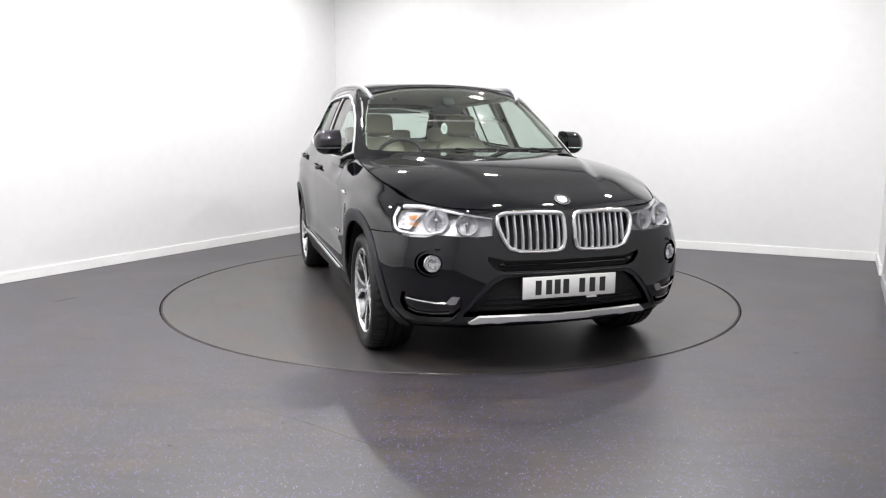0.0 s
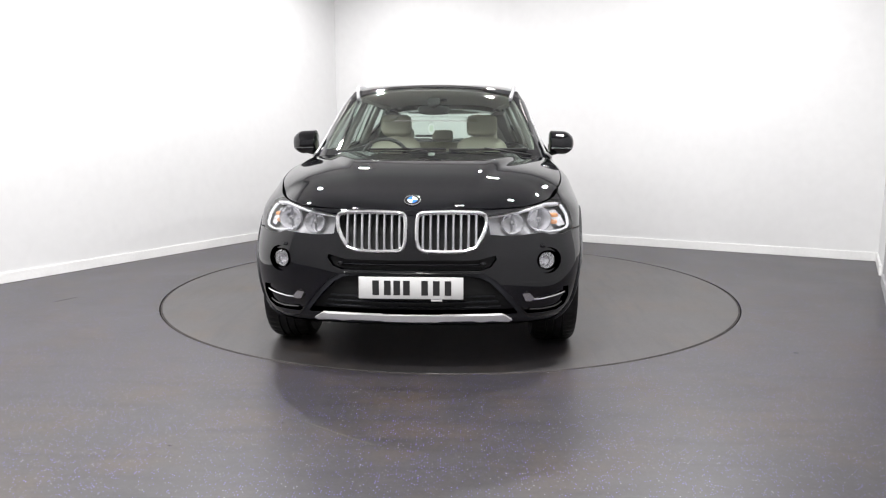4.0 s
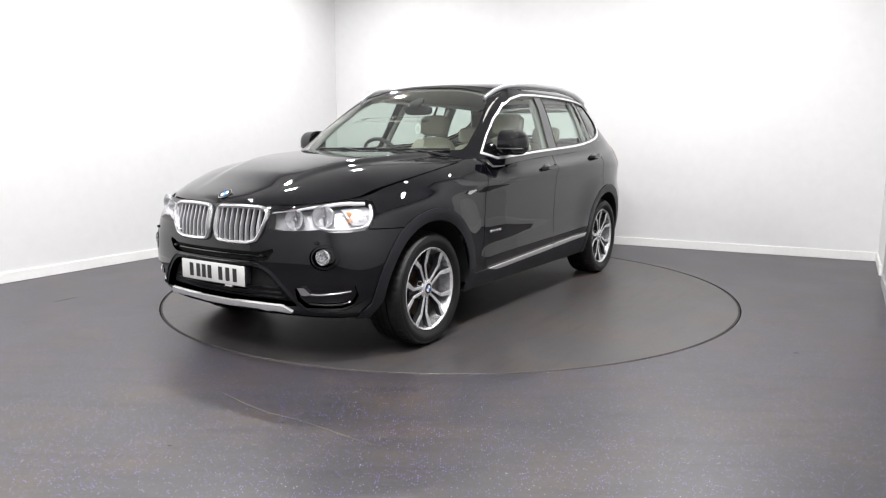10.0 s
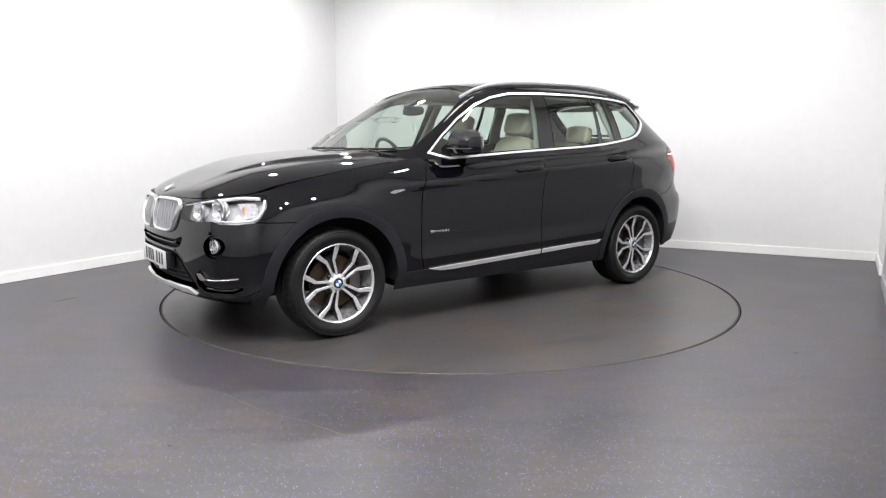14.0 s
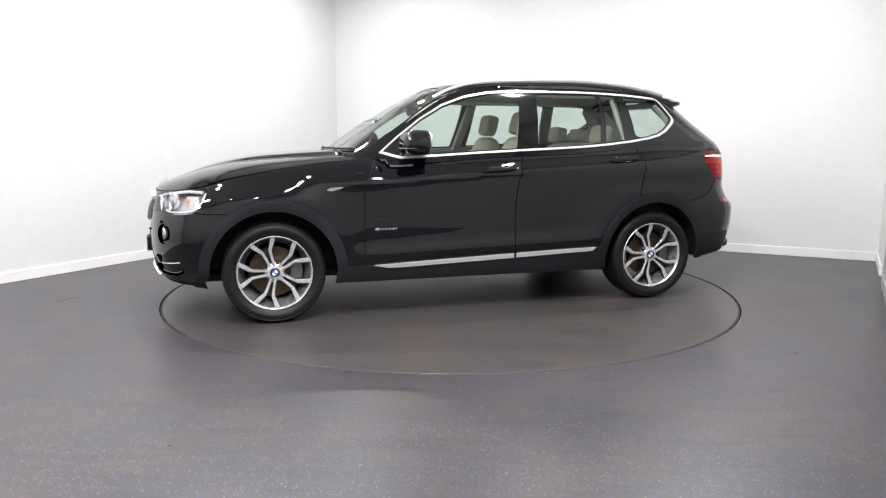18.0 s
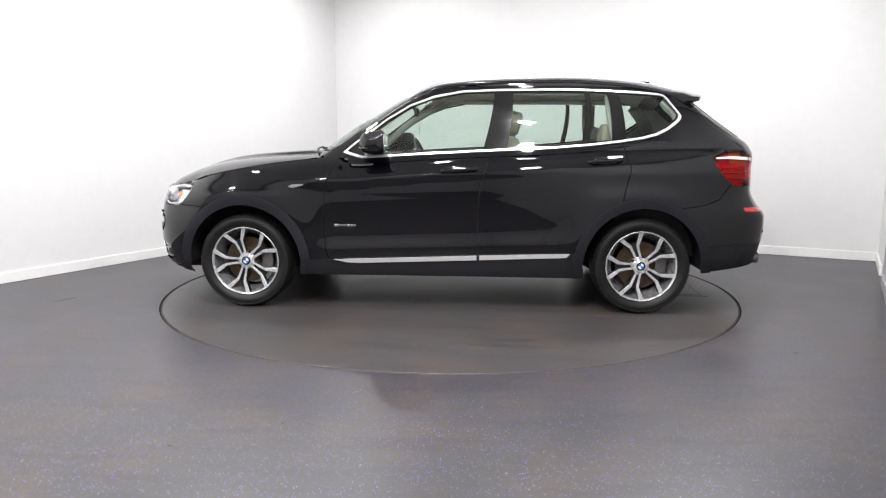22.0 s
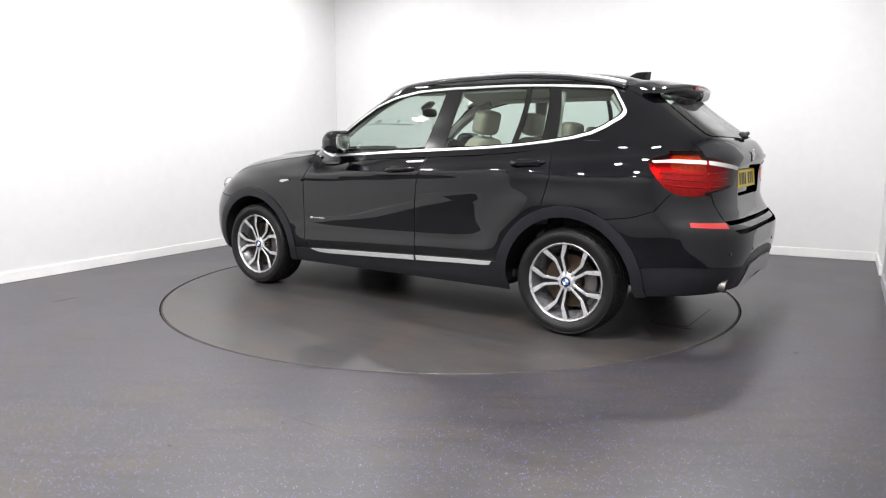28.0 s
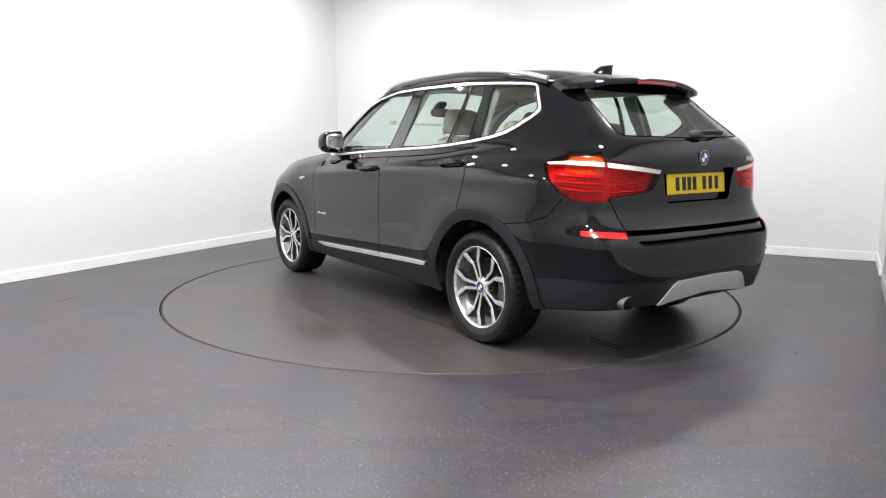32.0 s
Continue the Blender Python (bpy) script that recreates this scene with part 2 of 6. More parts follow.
# ---- the room ----
def wall(name, a, b, label, mat=None):
    """A wall with thickness outside the line a to b, and its skirting board."""
    d = (b - a).normalized()
    out = Vector((-d.y, d.x))
    if out.dot((CORNER_A + CORNER_C) / 2 - a) > 0:
        out = -out
    e = 0.2
    bm = prism_bm([(a - d * e)[:], (b + d * e)[:], (b + d * e + out * 0.2)[:], (a - d * e + out * 0.2)[:]], -0.05, HEIGHT + 0.1)
    w = new(name, mesh_from(bm, name, mat or M_WALL))
    tagged(w, label, "wall", kind="structure")
    i = -out
    g = 0.003
    skirt = prism_bm([(a + d * 0.002 + i * 0.0)[:], (b - d * 0.002)[:], (b - d * 0.02 + i * 0.018)[:], (a + d * 0.02 + i * 0.018)[:]], g, 0.095)
    bmesh.ops.bevel(skirt, geom=[e for e in skirt.edges if all(v.co.z > 0.09 for v in e.verts)], offset=0.006, segments=2, affect="EDGES")
    s = new("baseboard", mesh_from(skirt, "baseboard", mat or M_TRIM))
    tagged(s, "painted skirting board along the foot of the wall", "baseboard", kind="structure")


wall("wall_west", CORNER_D, CORNER_A, "plain white painted studio wall with a skirting board")
wall("wall_north", CORNER_A, CORNER_B, "plain white painted studio wall behind the car")
wall("wall_east", CORNER_B, CORNER_B + DOWN * 0.9, "plain white painted studio wall with a skirting board")
# Unseen walls added to close the room; their grey darkens the car's reflections.
wall("wall_east_rear", CORNER_B + DOWN * 1.3, CORNER_C, "unseen plain wall added to close the studio, grey to darken reflections", M_WALLUNSEEN)
wall("wall_south", CORNER_C, CORNER_D, "unseen plain wall added to close the studio, grey to darken reflections", M_WALLUNSEEN)

ceiling_bm = prism_bm([tuple(p) for p in (CORNER_A, CORNER_B, CORNER_C, CORNER_D)], HEIGHT, HEIGHT + 0.12)
tagged(new("ceiling", mesh_from(ceiling_bm, "ceiling", M_CEIL)), "plain white painted ceiling", "ceiling", kind="structure")

TABLE_R = 2.236
TABLE_Y = 0.064
GAP = 0.009


def floor_bm():
    """The floor sheet with a round opening for the turntable, with a short wall down into the pit."""
    bm = bmesh.new()
    n = 192
    corners = [CORNER_A, CORNER_B, CORNER_C, CORNER_D]
    outer = []
    for i in range(n):
        a = 2 * math.pi * i / n
        d = Vector((math.cos(a), math.sin(a)))
        best = 99.0
        for k in range(4):
            p, q = corners[k], corners[(k + 1) % 4]
            e = q - p
            den = d.x * e.y - d.y * e.x
            if abs(den) > 1e-9:
                t = (p.x * e.y - p.y * e.x) / den
                u = (p.x * d.y - p.y * d.x) / den
                if t > 0 and -1e-6 <= u <= 1 + 1e-6:
                    best = min(best, t)
        outer.append(d * (best + 0.1))
    rings = []
    for f in (0.0, 0.15, 0.4, 1.0):
        rings.append([bm.verts.new(((1 - f) * (TABLE_R + GAP) * math.cos(2 * math.pi * i / n) + f * outer[i].x, (1 - f) * (TABLE_Y + (TABLE_R + GAP) * math.sin(2 * math.pi * i / n)) + f * outer[i].y, 0)) for i in range(n)])
    pit = [bm.verts.new((v.co.x, v.co.y, -0.06)) for v in rings[0]]
    for a, b in [(pit, rings[0])] + list(zip(rings, rings[1:])):
        for i in range(n):
            bm.faces.new((a[i], b[i], b[(i + 1) % n], a[(i + 1) % n]))
    bmesh.ops.recalc_face_normals(bm, faces=bm.faces[:])
    return bm


floor_sheet = tagged(new("floor", mesh_from(floor_bm(), "floor", M_FLOOR)), "dark grey speckled vinyl safety floor, scuffed", "floor", kind="structure")
tagged(new("turntable_pit", mesh_from(lathe_bm([(0.0, -0.10), (TABLE_R + 0.05, -0.10), (TABLE_R + 0.05, -0.06)], 96, Matrix.Translation((0, TABLE_Y, 0))), "turntable_pit", M_PIT)), "dark pit under the turntable", "pit", kind="structure")

M_SCUFF = material("dark_scuff", (0.016, 0.015, 0.015), 0.6)
M_SCRATCH = material("pale_scratch", (0.085, 0.078, 0.066), 0.6)


def mark(name, points, width, mat, label):
    """A thin mark on the floor along a line, tapered to its ends."""
    p = [Vector(q) for q in points]
    left, right = [], []
    for i, q in enumerate(p):
        d = (p[min(i + 1, len(p) - 1)] - p[max(i - 1, 0)]).normalized()
        w = width * (0.25 if i in (0, len(p) - 1) else 1.0) / 2
        left.append((q.x - d.y * w, q.y + d.x * w))
        right.append((q.x + d.y * w, q.y - d.x * w))
    part(name, prism_bm(left + right[::-1], 0.0003, 0.0010), mat, floor_sheet, label, smooth=0)


mark("scuff_mark", [(-2.96, -0.588), (-2.93, -0.535), (-2.90, -0.480), (-2.866, -0.413)], 0.012, M_SCUFF, "thin dark scuff on the floor")
for x, y, w in ((1.987, -1.766, 0.016), (-1.106, -3.046, 0.009), (-0.712, -2.813, 0.006)):
    mark("dark_speck", [(x - w, y), (x - w * 0.3, y + w * 0.2), (x + w * 0.4, y - w * 0.1), (x + w, y)], w, M_SCUFF, "small dark speck on the floor")
mark("scratch", [(-1.10, -2.44), (-0.93, -2.60), (-0.80, -2.70), (-0.646, -2.782)], 0.005, M_SCRATCH, "faint pale scratch on the floor")
mark("scratch", [(-0.646, -2.782), (-0.52, -2.87), (-0.40, -2.96), (-0.254, -3.06)], 0.005, M_SCRATCH, "faint pale scratch on the floor")

turntable = thing("turntable", "round turntable flush with the floor, covered in dark speckled vinyl", "turntable", at=pose(0, TABLE_Y, -0.06))
part("deck", lathe_bm([(0.0, 0.0), (TABLE_R - 0.012, 0.0), (TABLE_R - 0.012, 0.058), (TABLE_R - 0.014, 0.0602), (0.0, 0.0602)], 192), M_TABLE, turntable)
part("rim", lathe_bm([(TABLE_R - 0.012, 0.01), (TABLE_R, 0.01), (TABLE_R, 0.0565), (TABLE_R - 0.0055, 0.0594), (TABLE_R - 0.0115, 0.0598)], 192, close=True), M_EDGE, turntable, "thin chamfered edge of the turntable")


def flat_box(x0, x1, y0, y1, top):
    return prism_bm([(x0, y0), (x1, y0), (x1, y1), (x0, y1)], 0.0600, top)


part("hatch_joint", flat_box(-2.000, -1.752, -0.420, 0.190, 0.0606), M_PIT, turntable, "dark joint round the hatch cover")
part("hatch_cover", flat_box(-1.995, -1.756, -0.417, 0.174, 0.0608), M_TABLE, turntable, "flat hatch cover in the deck")
part("hatch_slot", flat_box(-2.035, -1.790, 0.219, 0.235, 0.0606), M_PIT, turntable, "thin dark slot beside the hatch cover")

for along, across in PANELS:
    x, y = lamp_spot(along, across)
    lamp = thing("ceiling_light", "small white rectangular light fixed to the ceiling", "ceiling light", "ceiling lights", at=pose(x, y, HEIGHT - 0.06, 0, 0, math.degrees(math.atan2(ACROSS.y, ACROSS.x))))
    part("frame", join_bm(box_bm(-0.15, -0.10, 0.0, 0.15, -0.08, 0.0595, 0.004), box_bm(-0.15, 0.08, 0.0, 0.15, 0.10, 0.0595, 0.004), box_bm(-0.15, -0.079, 0.0, -0.13, 0.079, 0.0595, 0.004), box_bm(0.13, -0.079, 0.0, 0.15, 0.079, 0.0595, 0.004)), M_TRIM, lamp)
    part("diffuser", box_bm(-0.129, -0.079, 0.02, 0.129, 0.079, 0.03), M_DIFF, lamp, "glowing white diffuser")

fitting = thing("ceiling_dome", "round pale fitting hanging from the ceiling near the corner", "ceiling fitting", at=pose(-1.16, 3.55, 3.225))
part("dome", lathe_bm([(0.0, 0.0), (0.09, 0.004), (0.13, 0.02), (0.14, 0.05), (0.14, 0.075), (0.0, 0.075)], 40), M_LAMPGREY, fitting)
part("collar", lathe_bm([(0.141, 0.055), (0.15, 0.055), (0.15, 0.075), (0.141, 0.075)], 40, close=True), M_TRIM, fitting)
part("drop_rod", lathe_bm([(0.0, 0.0752), (0.012, 0.0752), (0.012, HEIGHT - 3.225), (0.0, HEIGHT - 3.225)], 16), M_TRIM, fitting)

# ---- the car: its outer form ----
# Car space: x forwards, y to the car's left, z up; the origin lies on the ground midway between the axles.
def curve(pairs):
    """A smooth monotone curve through (argument, value) pairs."""
    xs = np.array([p[0] for p in pairs], float)
    ys = np.array([p[1] for p in pairs], float)
    d = np.diff(ys) / np.diff(xs)
    m = np.zeros(len(xs))
    m[0], m[-1] = d[0], d[-1]
    for i in range(1, len(xs) - 1):
        m[i] = 0 if d[i - 1] * d[i] <= 0 else 2 * d[i - 1] * d[i] / (d[i - 1] + d[i])

    def f(x):
        x = np.clip(np.asarray(x, float), xs[0], xs[-1])
        i = np.clip(np.searchsorted(xs, x) - 1, 0, len(xs) - 2)
        h = xs[i + 1] - xs[i]
        t = (x - xs[i]) / h
        return (2 * t**3 - 3 * t**2 + 1) * ys[i] + (t**3 - 2 * t**2 + t) * h * m[i] + (3 * t**2 - 2 * t**3) * ys[i + 1] + (t**3 - t**2) * h * m[i + 1]

    return f


HALF_WIDTH = curve([(0.15, 0.80), (0.22, 0.85), (0.30, 0.885), (0.40, 0.905), (0.52, 0.910), (0.66, 0.913), (0.80, 0.917), (0.90, 0.920), (0.97, 0.920), (1.02, 0.907), (1.08, 0.874), (1.12, 0.855), (1.2, 0.818), (1.36, 0.752), (1.5, 0.688), (1.58, 0.640)])
NOSE = curve([(0.15, 2.02), (0.22, 2.11), (0.30, 2.205), (0.38, 2.232), (0.47, 2.240), (0.58, 2.236), (0.68, 2.229), (0.74, 2.224), (0.79, 2.211), (0.855, 2.190), (0.92, 2.13)])
NOSE_POWER = curve([(0.2, 7.5), (0.36, 8.6), (0.46, 8.6), (0.60, 8.4), (0.75, 7.3), (0.9, 7.0)])
NOSE_BOW = curve([(0.2, 0.20), (0.45, 0.20), (0.60, 0.19), (0.72, 0.205), (0.84, 0.235), (0.92, 0.25)])
TAIL = curve([(0.15, 2.18), (0.25, 2.27), (0.34, 2.315), (0.45, 2.345), (0.58, 2.361), (0.655, 2.362), (0.70, 2.345), (0.76, 2.29), (0.86, 2.25), (1.0, 2.25), (1.1, 2.268), (1.16, 2.245), (1.22, 2.193), (1.36, 2.052), (1.5, 1.892), (1.58, 1.787)])
TAIL_POWER = curve([(0.2, 5.2), (0.7, 5.5), (1.0, 5.0), (1.3, 5.0), (1.5, 5.2)])
SCREEN = curve([(1.02, 1.10), (1.08, 1.00), (1.13, 0.93), (1.29, 0.695), (1.40, 0.515), (1.50, 0.32), (1.555, 0.17), (1.58, 0.06)])
BELT = curve([(-2.4, 1.20), (-1.7, 1.20), (-1.5, 1.205), (-1.24, 1.175), (-0.8, 1.137), (-0.4, 1.118), (0.0, 1.100), (0.3, 1.080), (0.55, 1.062), (0.80, 1.075)])
HOOD_CENTRE = curve([(0.80, 1.118), (0.95, 1.112), (1.11, 1.103), (1.34, 1.086), (1.57, 1.060), (1.81, 1.012), (2.0, 0.948), (2.09, 0.914), (2.155, 0.884), (2.19, 0.857)])
SHOULDER = curve([(0.60, 1.085), (0.78, 1.085), (0.99, 1.062), (1.19, 1.037), (1.39, 1.006), (1.6, 0.967), (1.74, 0.935), (1.84, 0.900), (1.95, 0.880), (2.05, 0.866), (2.14, 0.858), (2.19, 0.855)])


def smooth_step(a, b, x):
    t = np.clip((np.asarray(x, float) - a) / (b - a), 0, 1)
    return t * t * (3 - 2 * t)


def side_relief(x, z):
    """Creases, hollows and wheel flares of the flanks, outward from the plain form."""
    crease = 0.94 + 0.062 * (0.57 - x)
    crease = np.where(x < -0.2, 0.987 + 0.066 * (-0.2 - x), crease)
    d = z - crease
    near = smooth_step(1.25, 0.75, x) * smooth_step(-2.1, -1.8, x)
    r = near * (0.012 * np.exp(-((d / 0.035) ** 2)) - 0.016 * np.exp(-(((d - 0.055) / 0.05) ** 2)))
    low = 0.47 + 0.035 * (0.7 - x)
    r = r + smooth_step(1.0, 0.7, x) * smooth_step(-1.05, -0.8, x) * (0.013 * np.exp(-(((z - low + 0.045) / 0.060) ** 2)) - 0.0015 * np.exp(-(((z - low - 0.06) / 0.05) ** 2)))
    r = r + 0.022 * smooth_step(-0.6, -1.5, x) * np.exp(-(((z - 0.99) / 0.16) ** 2))
    for cx, w in ((1.405, 0.030), (-1.405, 0.028)):
        rad = np.hypot(x - cx, (z - 0.345) * 1.0)
        w = w * (smooth_step(0.72, 1.32, x) if cx > 0 else smooth_step(-2.15, -1.55, x))
        r = r + w * np.exp(-(((rad - 0.47) / np.where(rad > 0.47, 0.17, 0.10)) ** 2)) * smooth_step(0.95, 0.80, z) * smooth_step(0.20, 0.58, z)
    return r


def bow(x, y, z):
    """How far the nose curves back at y from its plain outline, which is at x there."""
    return NOSE_BOW(z) * (np.abs(y) / HALF_WIDTH(z)) ** 2 * smooth_step(0.9, 1.75, x)


def nose_y(x, z):
    """The y at which the bowed nose or front wing passes x, by halving."""
    x, z = np.broadcast_arrays(np.asarray(x, float), np.asarray(z, float))
    lo, hi = np.zeros(x.shape), HALF_WIDTH(z) * np.ones(x.shape)
    for _ in range(36):
        mid = (lo + hi) / 2
        q = plain_end_x(mid, z)
        out = q - bow(q, mid, z) > x
        lo, hi = np.where(out, mid, lo), np.where(out, hi, mid)
    return lo


def side_y(x, z, upper=False):
    """Half the width of the finished body at x and z."""
    if upper:
        return plain_side_y(x, z, True)
    x = np.asarray(x, float)
    return np.where(x > 0.9, nose_y(np.maximum(x, 0.9), z), plain_side_y(np.minimum(x, 0.9), z))


def end_x(y, z, front=True, upper=False):
    """How far the finished nose (or the tail) reaches at y and z."""
    x = plain_end_x(y, z, front, upper)
    return x - bow(x, y, z) if front and not upper else x


def plain_side_y(x, z, upper=False):
    """Half the width of the plain outline at x and z. upper: the cabin, whose front is the windscreen."""
    x, z = np.asarray(x, float), np.asarray(z, float)
    front = SCREEN(z) if upper else NOSE(z)
    power = 4.2 if upper else NOSE_POWER(z)
    a = np.where(x > 0, front, TAIL(z))
    n = np.where(x > 0, power, TAIL_POWER(z))
    q = np.clip(1 - (np.abs(x) / a) ** n, 1e-9, 1)
    return HALF_WIDTH(z) * q ** (1 / n)


def plain_end_x(y, z, front=True, upper=False):
    """How far the plain outline reaches at y and z."""
    if front:
        a, n = (SCREEN(z), 4.2) if upper else (NOSE(z), NOSE_POWER(z))
    else:
        a, n = TAIL(z), TAIL_POWER(z)
    q = np.clip(1 - (np.abs(y) / HALF_WIDTH(z)) ** n, 1e-9, 1)
    return a * q ** (1 / n) * (1 if front else -1)


# The girth: a length s along the outline of the plan, from the nose's middle round the left side to the tail's middle.
REF_A, REF_W, REF_N = 2.2, 0.92, 4.6
_ang = np.linspace(0, math.pi, 4001)
_rad = ((np.abs(np.cos(_ang)) / REF_A) ** REF_N + (np.abs(np.sin(_ang)) / REF_W) ** REF_N) ** (-1 / REF_N)
_px, _py = _rad * np.cos(_ang), _rad * np.sin(_ang)
_len = np.concatenate([[0], np.cumsum(np.hypot(np.diff(_px), np.diff(_py)))])
GIRTH = _len[-1]


def girth_of(x, y):
    return np.interp(np.arctan2(y, x), _ang, _len)


def body_point(s, z, upper=False, relief=True):
    """The point of the outer skin at girth s and height z."""
    s, z = np.asarray(s, float), np.asarray(z, float)
    a = np.interp(s, _len, _ang)
    dx, dy = np.cos(a), np.sin(a)
    front = SCREEN(z) if upper else NOSE(z)
    power = 4.2 if upper else NOSE_POWER(z)
    A = np.where(dx > 0, front, TAIL(z))
    n = np.where(dx > 0, power, TAIL_POWER(z))
    t = ((np.abs(dx) / A) ** n + (np.abs(dy) / HALF_WIDTH(z)) ** n) ** (-1 / n)
    x, y = t * dx, t * dy
    if not upper:
        x = x - bow(x, y, z)
    if relief and not upper:
        w = smooth_step(0.45, 0.75, y)
        y = y + side_relief(x, z) * w
        # the shoulder rolls inwards towards the bonnet and the belt
        top = np.where(x > 0.7, SHOULDER(x), BELT(x))
        d = np.clip(1 - (top - z) / 0.15, 0, 1.3)
        y = y - 0.072 * d**2 * smooth_step(0.25, 0.7, x) * w
    zz = z
    if upper:
        zz = z + roof_droop(x) * smooth_step(1.15, 1.55, z) + header_crown(x, y) * smooth_step(1.25, 1.58, z)
    return np.stack([x, y, zz], -1)


def roof_droop(x):
    x = np.asarray(x, float)
    return np.where(x < -0.9, -0.055 * np.clip((-0.9 - x) / 0.95, 0, 2) ** 2, 0) + np.where(x > -0.3, -0.012 * ((x + 0.3) / 0.5) ** 2 * (x < 0.6), 0)


def header_crown(x, y):
    """The windscreen's upper edge arches upwards towards the middle."""
    return 0.050 * (1 - np.clip(np.abs(y) / 0.60, 0, 1) ** 2.2) * smooth_step(-1.0, -0.2, x)


def hood_z(x, y):
    """Height of the bonnet."""
    x, y = np.asarray(x, float), np.abs(np.asarray(y, float))
    ze = SHOULDER(x)
    ye = np.maximum(side_y(x, ze) - 0.072, 0.02)
    zc = HOOD_CENTRE(x)
    q = np.clip(y / ye, 0, 1)
    rise = np.maximum(zc - ze, 0.0)
    z = ze + rise * (1 - q**5.0)
    ridge = 0.60 - 0.30 * smooth_step(0.9, 2.15, x)
    dome = 0.020 * smooth_step(0.035, -0.035, y - ridge) * smooth_step(2.2, 1.45, x) * smooth_step(0.85, 1.0, x)
    return z + dome


# ---- the car: cutting the skin into panels ----
from mathutils.geometry import delaunay_2d_cdt


def inside(poly, pts):
    """Which points lie in a polygon of the skin's own plane."""
    p = np.asarray(poly, float)
    x, y = pts[:, 0], pts[:, 1]
    hit = np.zeros(len(pts), bool)
    for (x0, y0), (x1, y1) in zip(p, np.roll(p, -1, 0)):
        cross = (y0 > y) != (y1 > y)
        if abs(y1 - y0) > 1e-12:
            hit ^= cross & (x < (x1 - x0) * (y - y0) / (y1 - y0) + x0)
    return hit


def divided(poly, step, closed=True):
    out = []
    n = len(poly)
    for i in range(n if closed else n - 1):
        a, b = np.array(poly[i], float), np.array(poly[(i + 1) % n], float)
        k = max(1, int(math.ceil(np.linalg.norm(b - a) / step)))
        out += [tuple(a + (b - a) * j / k) for j in range(k)]
    if not closed:
        out.append(tuple(poly[-1]))
    return out


def strip_poly(line, width):
    """A narrow closed outline along an open line."""
    p = np.array(line, float)
    t = np.gradient(p, axis=0)
    t /= np.linalg.norm(t, axis=1)[:, None]
    n = np.stack([-t[:, 1], t[:, 0]], 1) * width / 2
    return [tuple(v) for v in np.concatenate([p + n, (p - n)[::-1]])]


def inset_poly(poly, d):
    p = np.array(poly, float)
    area = np.sum(p[:, 0] * np.roll(p[:, 1], -1) - np.roll(p[:, 0], -1) * p[:, 1])
    sgn = 1 if area > 0 else -1
    out = []
    for i in range(len(p)):
        a, b, c = p[i - 1], p[i], p[(i + 1) % len(p)]
        u, v = (b - a) / np.linalg.norm(b - a), (c - b) / np.linalg.norm(c - b)
        n1, n2 = np.array([-u[1], u[0]]) * sgn, np.array([-v[1], v[0]]) * sgn
        m = n1 + n2
        out.append(tuple(b + m * d / max(0.35, m.dot(n1))))
    return out


